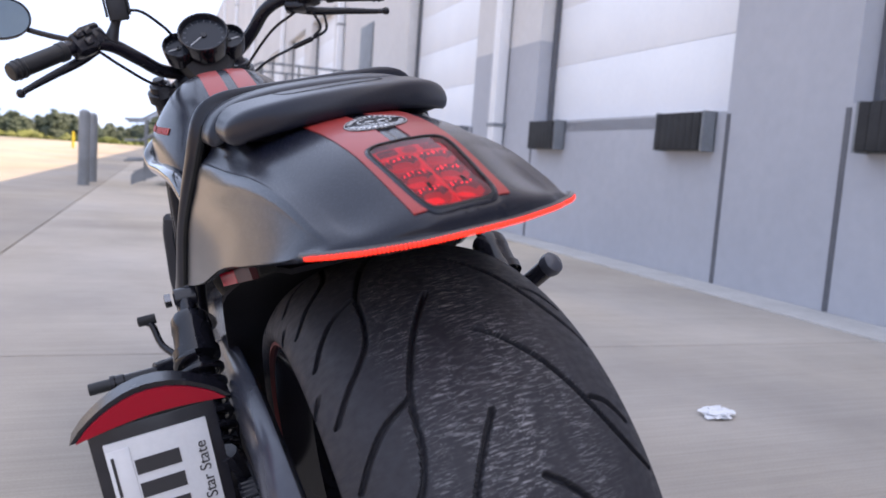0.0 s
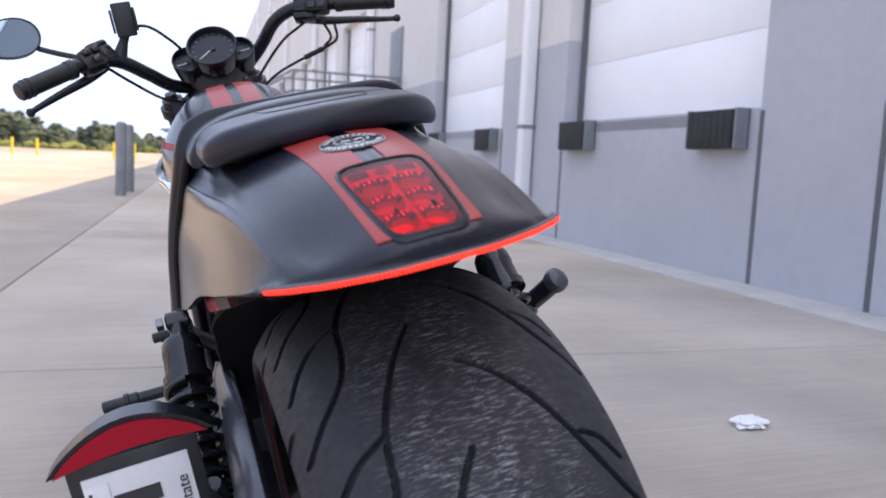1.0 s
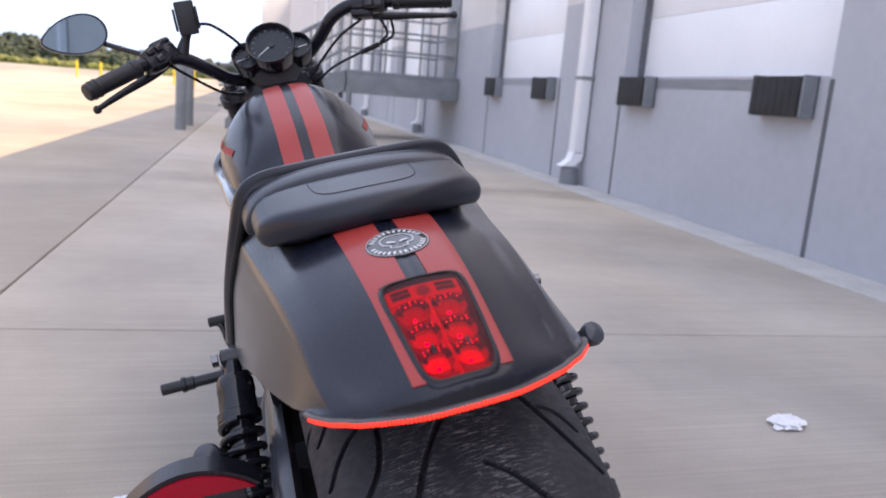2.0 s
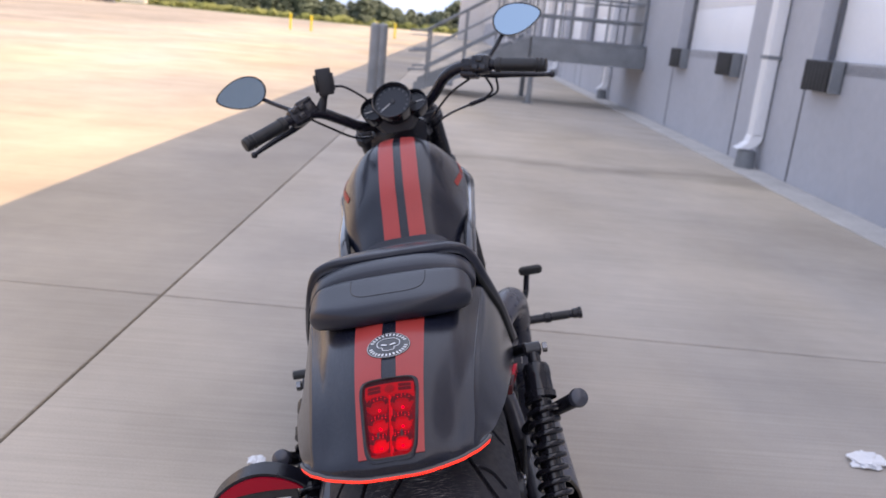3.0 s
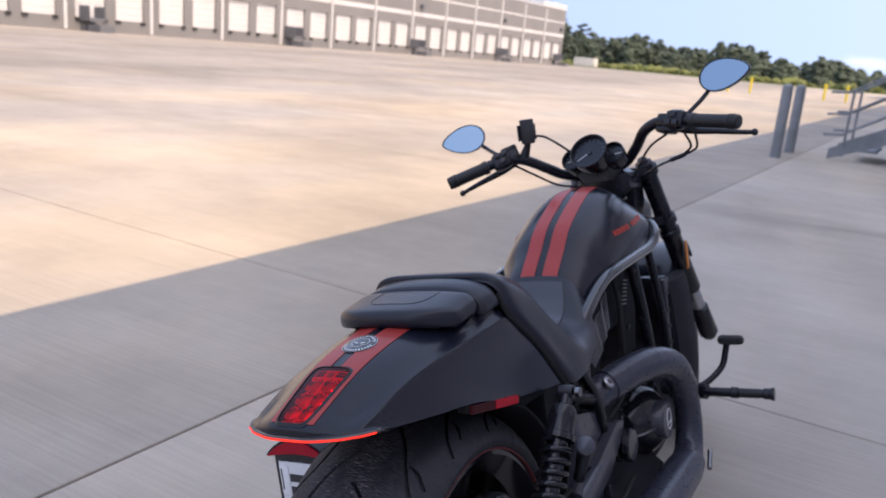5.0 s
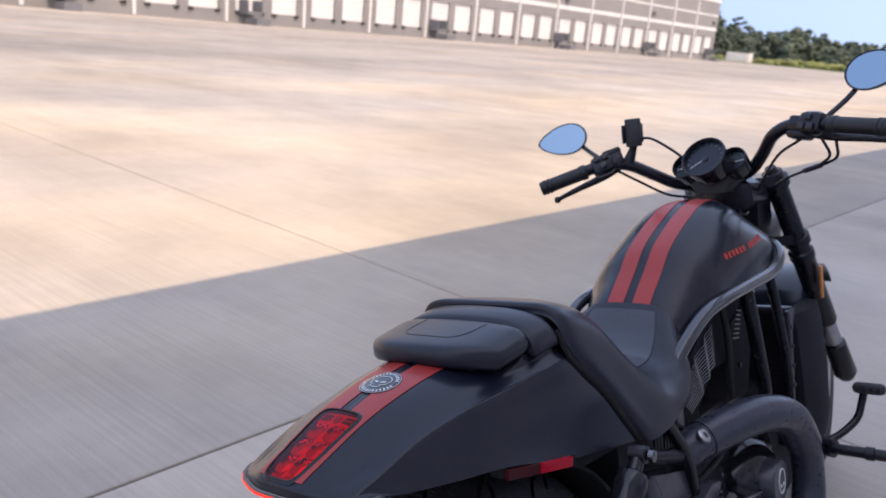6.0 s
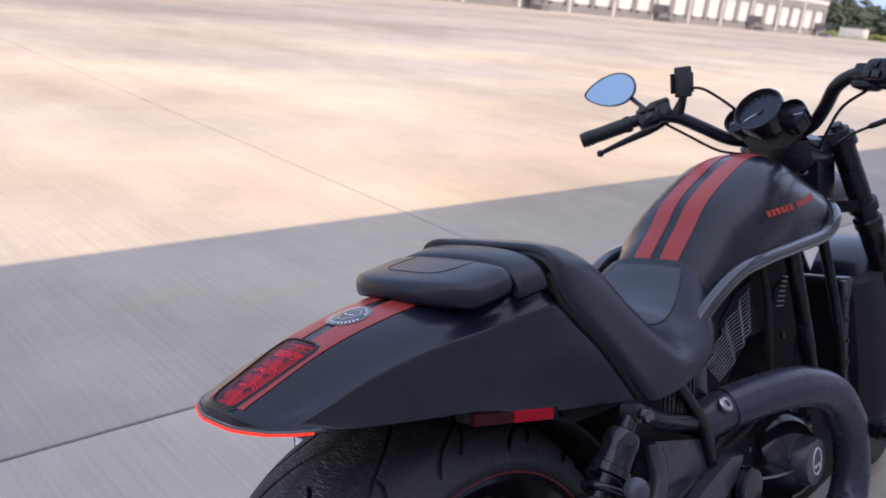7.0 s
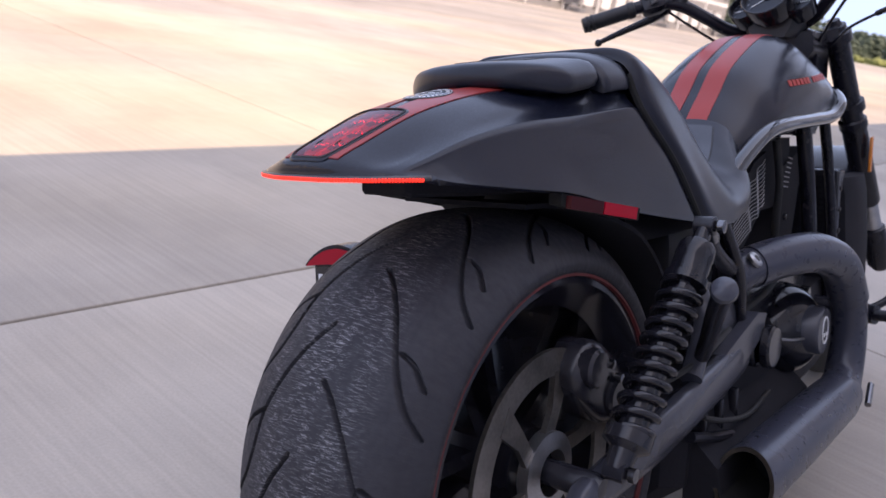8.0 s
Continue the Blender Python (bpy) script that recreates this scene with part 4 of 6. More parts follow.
part("filler_cover", lathe([(0, .034), (.004, .034), (.008, .028), (.009, .004)], (0, 1.13, .898), (0, 1.155, 1.0), 30), satin, tank)

# seat: pillion pad, belt, rider's seat
def pad_row(y_mid, y_edge, hw, z0, z1, droop=0.0, n=44):
    """A closed, rolled ring across the pad that bows back in the middle and sags with the cowl below it."""
    ring, zc = [], z0 + .40 * (z1 - z0)
    for k in range(n):
        a = 2 * math.pi * (k + .5) / n
        c, q = -math.cos(a), math.sin(a)
        x = math.copysign(abs(c) ** .74, c)
        y = y_mid + (y_edge - y_mid) * abs(x) ** 2.4
        sag = on_cowl(0, y).z - on_cowl(hw * x * .97, y).z
        z = zc + (z1 - zc) * abs(q) ** .80 - .30 * sag if q > 0 else zc - (zc - z0) * abs(q) ** .8 - (.30 + .42 * abs(q)) * sag
        ring.append((hw * x, y, z - droop * abs(x) ** 7))
    return ring


def pad_ring(f, h, n=72):
    """A rounded outline, shrunk by f about the middle, at the share h of the pad's height."""
    ring = []
    for k in range(n):
        a = 2 * math.pi * k / n
        c, q = math.cos(a), math.sin(a)
        x, v = math.copysign(abs(c) ** .42, c) * f, math.copysign(abs(q) ** (.42 if q < 0 else .22), q) * f
        y = .060 + v * (.066 if v > 0 else .068 - .046 * abs(x) ** 2.6)
        x *= .128 + .05 * (y - .06)
        low, mid_ = on_cowl(x, y), on_cowl(0, y)
        sag = mid_.z - low.z
        foot, top = max(low.z + .0005, mid_.z - .45 * sag), .827 + (y + .01) * .085 - .36 * sag
        ring.append((x, y, low.z + .0005 if h < 0 else foot + (top - foot) * h))
    return ring


P_ROWS = [pad_ring(*r) for r in ((.70, -1), (.86, .0), (.94, .04), (.98, .16), (1.0, .36), (1.0, .50), (.99, .64), (.965, .78), (.925, .88), (.86, .945), (.76, .975), (.6, .99), (.4, 1.0), (.2, 1.0), (.02, 1.0))]
pillion = part("pillion_pad", loft(P_ROWS), leather, bike, smooth=60)
pad_tree = tree_of(loft(P_ROWS))
seam = []
for a in np.linspace(0, 1, 41).tolist():   # a stitched line round the pad's middle panel
    u = 2 * a - 1
    x, y = .060 * math.copysign(1 - (1 - abs(u)) ** 2.2, u), .034 + .072 * abs(u) ** 3.2
    hit, nor, _, _ = pad_tree.ray_cast(Vector((x, y, 1.2)), Vector((0, 0, -1)))
    seam.append(tuple(hit + Vector((0, 0, .0001))))
part("seam", tube(seam, .0007, 6, 1, smooth_path=False), stitching, pillion, "stitched seam")
belt_rows = [pad_row(*r, .010) for r in ((.119, .119, .134, .800, .831), (.122, .122, .1375, .799, .838), (.130, .129, .1385, .799, .842), (.150, .148, .1395, .799, .8445), (.170, .165, .1405, .799, .847), (.177, .172, .140, .799, .845), (.181, .177, .136, .800, .836))]
part("belt", loft(belt_rows), leather, pillion, "raised leather belt across the seat", 50)
S_ROWS = [
    [(0, .184, .836), (.06, .184, .836), (.106, .184, .834), (.132, .185, .818), (.153, .193, .770), (.177, .250, .692), (.193, .313, .602)],
    [(0, .196, .851), (.06, .196, .851), (.110, .197, .848), (.141, .201, .829), (.162, .211, .776), (.187, .268, .689), (.203, .329, .598)],
    [(0, .285, .832), (.06, .285, .830), (.110, .288, .818), (.142, .292, .790), (.166, .298, .738), (.190, .325, .655), (.205, .362, .596)],
    [(0, .360, .764), (.06, .361, .762), (.115, .366, .747), (.150, .372, .717), (.173, .382, .68), (.191, .400, .632), (.199, .42, .594)],
    [(0, .450, .694), (.06, .450, .691), (.118, .455, .676), (.152, .460, .656), (.175, .465, .634), (.188, .470, .614), (.188, .480, .596)],
    [(0, .530, .674), (.06, .530, .673), (.114, .533, .667), (.147, .537, .655), (.170, .541, .636), (.179, .545, .618), (.176, .55, .600)],
    [(0, .590, .696), (.055, .590, .696), (.100, .590, .693), (.133, .590, .682), (.154, .592, .660), (.161, .596, .640), (.158, .60, .624)],
    [(0, .636, .729), (.048, .636, .728), (.085, .634, .722), (.112, .631, .708), (.130, .63, .684), (.136, .63, .664), (.134, .63, .648)],
    [(0, .664, .749), (.044, .664, .748), (.075, .662, .742), (.098, .658, .728), (.114, .652, .704), (.120, .652, .684), (.118, .652, .668)],
]
seat_shape = skin(sheet(mirrored(S_ROWS), 4, 6), 0.016)
seat_tree = tree_of(seat_shape)
seat = part("rider_seat", seat_shape, leather, bike, smooth=60)


def on_seat(x, y, h=0.0006):
    hit, nor, _, _ = seat_tree.ray_cast(Vector((x, y, 1.2)), Vector((0, 0, -1)))
    return tuple(hit + Vector((0, 0, h)))


for p in [[(sx * x, y) for x, y in ((.100, .300), (.106, .375), (.110, .455), (.104, .535), (.092, .592), (.074, .645))] for sx in (-1, 1)]:
    part("piping", tube([on_seat(x, y) for x, y in spline(p, 4)], .0012, 6, 1, smooth_path=False), stitching, seat, "stitched seat seam")
wide = spline([(.098, .296), (.106, .375), (.110, .455), (.104, .535), (.092, .592), (.071, .649)], 6)
panel = [[on_seat(u * x * .985, y, .0012) for u in np.linspace(-1, 1, 25).tolist()] for x, y in wide.tolist()]
part("seat_panel", skin(np.array(panel), .0015), sheen_vinyl, seat, "smooth black middle panel, lightened for the sky's sheen", 60)
# the shadow in the gap between cowl and seat, laid in as a strip
for p in both([(.133, .182, .812), (.1505, .188, .768), (.1755, .246, .692), (.191, .306, .604)]):
    part("edge_strap", tube(p, .0046, 8, 6), near_black, seat, "near-black strip for the shadow in the seat gap")
part("seat_pan", loft([[(x * k, y, z) for x, z in ((-1, .585), (1, .585), (.9, .61), (.6, top), (-.6, top), (-.9, .61))] for y, k, top in ((.20, .140, .75), (.30, .150, .70), (.40, .150, .64), (.56, .13, .62), (.63, .09, .62))]), plastic, seat, smooth=0)

# rear wheel and its tyre, grooves cut into the tread
R_T, C_T = .325, .012
T_PROFILE = [(0, R_T), (.03, R_T - .001), (.06, R_T - .0055), (.086, R_T - .013), (.111, R_T - .026), (.130, R_T - .045), (.1370, R_T - .056), (.1378, R_T - .063), (.1345, R_T - .0705), (.128, R_T - .0730)]
half = spline(T_PROFILE, 15)
across = np.vstack([half[:0:-1] * (-1, 1), half])
xs, prof = across[:, 0] + C_T, across[:, 1]
ang = np.concatenate([np.linspace(-128, 48, 1150, endpoint=False), np.linspace(48, 232, 150, endpoint=False)])
NS, NX = len(ang), len(xs)
PERIOD = 360 / 14
G_LINES = [
    [(.026, -31.8), (.043, -34.4), (.062, -38.6), (.079, -43.4), (.099, -50.9), (.119, -57.8), (.138, -62.5)],
    [(.100, -48.4), (.115, -49.8), (.130, -53.5)],
    [(.005, -20.5), (-.021, -27.2), (-.042, -34.4), (-.055, -40.9), (-.060, -47.5), (-.068, -52.5), (-.080, -55.8), (-.098, -59.5), (-.114, -63.4)],
    [(-.055, -40.0), (-.080, -42.3), (-.099, -45.9), (-.113, -50.0)],
    [(-.119, -30.0), (-.132, -34.0)],
]
depth = np.zeros((NS, NX))
AR = R_T * math.pi / 180
for line in G_LINES:
    p = spline(line, 5)
    for rep in range(14):
        q = p + np.array([0, rep * PERIOD])
        for (xa, aa), (xb, ab) in zip(q[:-1], q[1:]):
            mid_a = (aa + ab) / 2
            da = (ang - mid_a + 180) % 360 - 180
            sel = np.where(np.abs(da) < abs(ab - aa) / 2 + 1.6)[0]
            if not len(sel):
                continue
            ya = da[sel][:, None] * AR
            y0_, y1_ = (aa - mid_a) * AR, (ab - mid_a) * AR
            dx, dy = xb - xa, y1_ - y0_
            t = np.clip(((xs[None, :] - xa) * dx + (ya - y0_) * dy) / (dx * dx + dy * dy), 0, 1)
            d = np.hypot(xs[None, :] - xa - t * dx, ya - y0_ - t * dy)
            depth[sel] = np.maximum(depth[sel], np.clip((.0030 - d) / .0014, 0, 1))
tread_zone = np.clip((prof - R_T + .060) / .006, 0, 1)
depth *= tread_zone[None, :]
rad = prof[None, :] - .0080 * depth
aa = np.radians(ang)[:, None]
tv = np.stack([np.repeat(xs[None, :], NS, 0), rad * np.sin(aa), .32 + rad * np.cos(aa)], -1).reshape(-1, 3)
tf = [(i * NX + j, ((i + 1) % NS) * NX + j, ((i + 1) % NS) * NX + j + 1, i * NX + j + 1) for i in range(NS) for j in range(NX - 1)]
wheel = part("rear_wheel", lathe([(C_T + x, r) for x, r in ((-.129, .240), (-.128, .2515), (-.119, .2515), (-.108, .232), (-.05, .220), (.05, .220), (.108, .232), (.119, .2515), (.128, .2515), (.129, .240), (.092, .208), (-.092, .208))], (0, 0, .32), (1, 0, .32), 72, True), gloss, bike)
tyre = part("tyre", (tv, tf), tread, wheel, "wide worn rear tyre with curved grooves", 60)
uv = tyre.data.uv_layers.new(name="UVMap")
idx = np.zeros(len(tyre.data.loops), dtype=np.int32)
tyre.data.loops.foreach_get("vertex_index", idx)
flat = np.stack([np.radians(ang)[idx // NX] * R_T, xs[idx % NX] - C_T], 1)
uv.data.foreach_set("uv", flat.astype(np.float32).ravel())
worn = tyre.data.attributes.new("worn", "FLOAT", "POINT")
worn.data.foreach_set("value", (1 - np.clip(depth * 1.6, 0, 1)).astype(np.float32).ravel())
for sx in (-1, 1):
    part("pinstripe", lathe([(C_T + sx * .1270, .2568), (C_T + sx * .1322, .2562), (C_T + sx * .1330, .2500), (C_T + sx * .1280, .2490)], (0, 0, .32), (1, 0, .32), 72, True), pin_red, wheel, "thin red rim stripe")
part("hub", lathe([(-.10, .03), (-.098, .05), (-.05, .06), (.05, .06), (.098, .05), (.10, .03)], (0, 0, .32), (1, 0, .32), 32), lifted_black, wheel)
for k in range(5):
    m = pose(0, 0, .32, 72 * k + 20)
    for s in (-1, 1):
        part("spoke", moved(loft([[(x, y + s * o, z) for x, y in ((-.03, -.009), (.05, -.009), (.05, .009), (-.03, .009))] for o, z in ((.018, .045), (.026, .12), (.042, .21))]), m), gloss, wheel, smooth=20)


def brake_disc(x, r, parent, cz=.32, cy=0.0):
    disc = part("brake_disc", lathe([(x - .003, r), (x + .003, r), (x + .003, r - .034), (x - .003, r - .034)], (0, cy, cz), (1, cy, cz), 64, True), disc_steel, parent, "worn steel brake disc")
    for k in range(6):
        m = pose(0, cy, cz, 60 * k)
        part("arm", moved(loft([[(x + a, b * w + o, z) for a, b in ((-.004, -1), (.004, -1), (.004, 1), (-.004, 1))] for o, w, z in ((.0, .012, .04), (.022, .011, .08), (.036, .018, r - .03))]), m), disc_steel, disc, smooth=20)
    part("carrier", lathe([(x - .008, .052), (x + .008, .052), (x + .012, .03), (x - .008, .03)], (0, cy, cz), (1, cy, cz), 32, True), steel, disc)
    return disc


brake_disc(.122, .156, bike)
def oval(x, k, y0, z0, ry, rz, turn_):
    """An egg-shaped ring in the wheel's plane."""
    out = []
    for a in np.linspace(0, 2 * math.pi, 24, endpoint=False).tolist():
        u, v = ry * k * math.copysign(abs(math.cos(a)) ** .75, math.cos(a)), rz * k * math.copysign(abs(math.sin(a)) ** .75, math.sin(a))
        out.append((x, y0 + u * math.cos(turn_) - v * math.sin(turn_), z0 + u * math.sin(turn_) + v * math.cos(turn_)))
    return out


cal = part("rear_caliper", loft([oval(x, k, .092, .415, .072, .044, -.75) for x, k in ((.098, .7), (.102, .92), (.108, 1), (.142, 1), (.151, .92), (.157, .7), (.158, .2))]), lifted_black, bike, "black brake caliper", 40)
for y, z in ((.060, .445), (.115, .392)):
    part("piston_boss", lathe([(.144, .026), (.162, .026), (.166, .022), (.167, .003)], (0, y, z), (1, y, z), 20), lifted_black, cal)
for y, z in ((.088, .445), (.112, .420)):
    part("bolt", lathe([(.160, .006), (.170, .006), (.171, .003)], (0, y, z), (1, y, z), 12), smoked, cal)
part("brake_hose", tube([(.160, .118, .395), (.176, .20, .385), (.186, .34, .392), (.170, .50, .40)], .0045, 8, 6), bumper_rubber, cal, "thin black brake hose")
part("axle_nut", lathe([(-.20, .012), (-.195, .017), (.195, .017), (.204, .013), (.205, .004)], (0, 0, .32), (1, 0, .32), 24), lifted_black, bike, "black axle with nuts")
# swing arm, both sides
for p in both([(.188, -.045, .312), (.190, .05, .315), (.186, .30, .332), (.170, .52, .340), (.150, .64, .338)]):
    pts = spline(p, 6)
    girth = lambda y: math.sqrt(max(.02, min(1, (y + .046) / .030))) * (.66 + .34 * min(1, max(0, (y + .01) / .16)))
    part("swing_arm", loft([[(x + a * (.6 + .4 * girth(y)), y, z + b * girth(y)) for a, b in ((-.016, -.026), (-.010, -.032), (.008, -.033), (.015, -.026), (.017, -.012), (.017, .012), (.015, .026), (.008, .033), (-.010, .032), (-.016, .026))] for x, y, z in pts]), arm_paint, bike, "grey black swing arm", 50)
for p in both([(.186, .30, .37), (.172, .38, .44), (.150, .40, .49)]):
    part("brace", tube(p, .017, 12, 6), arm_paint, bike)
guard = [(-.150, .44, .470), (-.153, .38, .500), (-.156, .28, .510), (-.158, .12, .510), (-.160, .0, .500), (-.162, -.09, .487), (-.162, -.14, .470)]
part("chain_guard", loft([[(x + a, y, z + b) for a, b in ((-.018, -.050), (-.018, -.022), (-.013, -.006), (-.002, .006), (.010, .008), (.016, -.002), (.016, -.040))] for x, y, z in spline(guard, 6)]), arm_paint, bike, "smooth grey black chain guard", 40)

# chain round its two sprockets
CX = -.186
chain = part("chain", lathe([(CX - .006, .100), (CX + .006, .100), (CX + .006, .07), (CX - .006, .07)], (0, 0, .32), (1, 0, .32), 44, True), lifted_black, bike, "black drive chain on its sprocket")
loop = []
r1, r2, y2, z2 = .108, .048, .60, .335
for a in np.linspace(90, 270, 25):
    loop.append((r1 * math.cos(radians(a)), .32 + r1 * math.sin(radians(a))))
for t in np.linspace(0, 1, 48)[1:-1]:
    loop.append((t * y2, .32 - r1 + t * (z2 - r2 - .32 + r1)))
for a in np.linspace(-90, 90, 10):
    loop.append((y2 + r2 * math.cos(radians(a)), z2 + r2 * math.sin(radians(a))))
for t in np.linspace(1, 0, 48)[1:-1]:
    loop.append((t * y2, .32 + r1 + t * (z2 + r2 - .32 - r1)))
link_mesh = None
L_SHAPE = join(*[moved(loft([[(x, c * .0085 + o, s * .0062) for c, s in ((math.cos(a), math.sin(a)) for a in np.linspace(0, 6.283, 8, endpoint=False))] for x in (x0, x0 + .003)]), Matrix.Identity(4)) for x0 in (-.010, .007) for o in (-.0045, .0045)], lathe([(-.007, .005), (.007, .005)], (0, 0, 0), (1, 0, 0), 8))
for i, (y, z) in enumerate(loop):
    yn, zn = loop[(i + 1) % len(loop)]
    if link_mesh is None:
        q = part("link", L_SHAPE, lifted_black, chain, smooth=30)
        link_mesh = q.data
    else:
        q = new("link", link_mesh)
        q.parent = chain
    q.location, q.rotation_euler = (CX, y, z), (math.atan2(zn - z, yn - y), 0, 0)


# shock absorbers
def shock(top, bottom):
    a, b = Vector(top), Vector(bottom)
    d, n = (b - a), (b - a).normalized()
    L = d.length
    sh = part("shock_absorber", lathe([(.008, .011), (.026, .012), (.030, .021), (.036, .0245), (.052, .0255), (.054, .0245), (.080, .0255), (.082, .029), (.093, .029), (.095, .012), (L * .93, .012)], a, b, 28), gloss, bike, "black coil-over shock absorber")
    u = n.cross(Vector((1, 0, 0))).normalized()
    w = n.cross(u)
    turns, lo, hi = 10, .095, L * .86
    path = [a + n * (lo + (hi - lo) * t) + (.0250) * (math.cos(t * turns * 6.2832) * u + math.sin(t * turns * 6.2832) * w) for t in np.linspace(0, 1, turns * 18).tolist()]
    part("spring", tube(path, .0054, 12, 1, smooth_path=False), gloss, sh, "", 70)
    part("body", lathe([(lo, .0185), (hi, .0185)], a, b, 20), gloss, sh)
    part("collar", lathe([(hi - .002, .02), (hi, .030), (hi + .016, .030), (hi + .024, .018), (L, .015)], a, b, 28), lifted_black, sh)
    for c in (a, b):
        part("eye", lathe([(-.015, .008), (-.013, .0130), (.013, .0130), (.015, .008)], c, c + Vector((1, 0, 0)), 20), lifted_black, sh, "black mounting eye")
        part("bolt", lathe([(.018, .009), (.026, .009), (.027, .004)], c, c + Vector((1 if c.x > 0 else -1, 0, 0)), 12), smoked, sh)


shock((.224, .238, .611), (.214, .012, .342))
for sx, xx in ((1, .222), (-1, .197)):
    arm_ = part("shock_mount", tube([(sx * (xx - .004), .262, .604), (sx * .190, .36, .556), (sx * .165, .50, .502)], [.011, .013, .014], 14, 6), lifted_black, bike, "black shock mounting arm")
    part("spacer", lathe([(.004, .008), (.012, .009), (.045, .0125), (.047, .010)], (sx * xx, .258, .606), (sx * .185, .37, .548), 20), smoked, arm_, "dark steel spacer")
shock((-.197, .262, .600), (-.214, .030, .345))
# under-tail liner, lip and side reflectors
part("inner_fender", skin(np.array([[(x, .336 * math.sin(a), .32 + .336 * math.cos(a)) for x in np.linspace(-.158, .158, 9) * min(1, .62 + .7 * max(0, a))] for a in np.linspace(-.02, 1.25, 18)]), .006), tail_black, bike, "black plastic inner fender")
under = []
for i in range(0, 43, 3):
    l_, r_ = cowl_grid[i, 1], cowl_grid[i, -2]
    row = []
    for k in range(13):
        u = k / 12
        q = l_ * (1 - u) + r_ * u
        lift = 1 - abs(2 * u - 1) ** 4
        row.append((q[0] * .925, q[1] + .013, max(q[2], q[2] * (1 - lift) + max(q[2], .680) * lift) + .001))
    under.append(row)
part("tail_underside", skin(np.array(under)[::-1], .004), tail_black, bike, "black plastic underside of the tail")
part("tail_lip", loft([[(x * k, y, z) for x, z in ((-1, lo + .004), (-.9, lo), (.9, lo), (1, lo + .004), (1, .698), (-1, .698))] for y, k, lo in ((-.150, .034, .676), (-.144, .040, .674), (-.11, .048, .672), (-.07, .070, .670), (-.02, .090, .669), (.10, .12, .668), (.22, .14, .668))]), tail_black, bike, smooth=30)
for sx in (-1, 1):
    tuck = .026 if sx < 0 else 0.0
    rf = part("side_reflector", loft([[(sx * (x - tuck + a), y, z + b) for a, b in ((-.020, -.007), (-.004, -.007), (-.002, .009), (-.020, .010))] for x, y, z in ((.160, -.022, .667), (.169, .03, .654), (.183, .128, .634))]), near_black, bike, "black holder with two red reflectors", 20)
    for y0, y1, m in ((-.014, .046, reflector_dim), (.048, .114, reflector_red)):
        rows = [(.157 - tuck + (y + .045) * .150, y, .669 - (y + .045) * .195) for y in (y0, y1)]
        part("reflector", loft([[(sx * (x + a), y, z + b) for a, b in ((-.004, -.0075), (.0025, -.0075), (.0045, .0075), (-.004, .0075))] for x, y, z in rows]), m, rf, "red reflector", 20)

# passenger pegs with round ends
for p in ([(.196, .315, .405), (.215, .285, .440), (.250, .215, .495), (.284, .150, .545)], [(-.196, .315, .395), (-.205, .275, .430), (-.226, .195, .485), (-.243, .125, .530)]):
    pg = part("passenger_peg", tube(p, [.012, .012, .013, .014], 14, 6), lifted_black, bike, "folded black passenger foot peg")
    c = Vector(p[-1])
    part("end_ball", lathe([(-.010, .011), (-.007, .016), (.0, .0175), (.007, .016), (.012, .010), (.015, .002)], c, c + (c - Vector(p[-2])).normalized(), 24), arm_paint, pg)

# number plate carried on the left, turned upright
plate = part("number_plate_holder", box(-.325, -.200, .022, .028, .335, .535, .002), lifted_black, bike, "black bracket with an upright number plate")
part("plate", box(-.313, -.212, .0185, .0215, .342, .520, .0008), plate_white, plate, "white number plate with plain dark bars")
for i, z in enumerate((.488, .462, .436, .410, .384)):
    part("plate_bar", box(-.288, -.244, .0175, .0186, z - .008, z + .008), plate_ink, plate, "", 0)
part("sticker", box(-.312, -.290, .0172, .0184, .452, .512, .0004), paper, plate, "white registration sticker")
part("sticker_bar", box(-.309, -.306, .0166, .0173, .462, .505), plate_ink, plate, "", 0)
star = bpy.data.curves.new("plate_words", "FONT")
star.body, star.size, star.extrude, star.align_x, star.align_y = "Lone Star State", .0165, .0004, "CENTER", "CENTER"
words = new("plate_words", star)
words.data.materials.append(plate_ink)
words.parent = bike
words.matrix_local = pose(-.2225, .0178, .445, 90, 0, 0) @ pose(0, 0, 0, 0, 0, 90)
dep = bpy.context.evaluated_depsgraph_get()
wm = bpy.data.meshes.new_from_object(words.evaluated_get(dep))
wob = new("plate_words", wm)
wob.parent, wob.matrix_local = plate, words.matrix_local
bpy.data.objects.remove(words)


def crescent(y0, y1, grow):
    top, bot = [], []
    for t in np.linspace(0, 1, 15):
        x = -.337 - grow + (.151 + 2 * grow) * t
        s = math.sin(math.pi * t)
        top.append((x, .531 + .005 * t + (.034 + grow) * s ** .8))
        bot.append((x, .531 + .005 * t + (.006 - grow * .6) * s))
    ring = top + bot[::-1]
    return loft([[(x, y, z) for x, z in ring] for y in (y0, y1)])


bar = part("plate_light", crescent(.016, .052, .004), satin, plate, "curved brake light over the number plate")
part("light_lens", crescent(.0125, .0165, -.002), plate_red, bar, "dark red curved lens")
part("stay", tube([(-.20, .03, .47), (-.19, .05, .42), (-.192, .06, .36)], .012, 10, 4), lifted_black, plate)

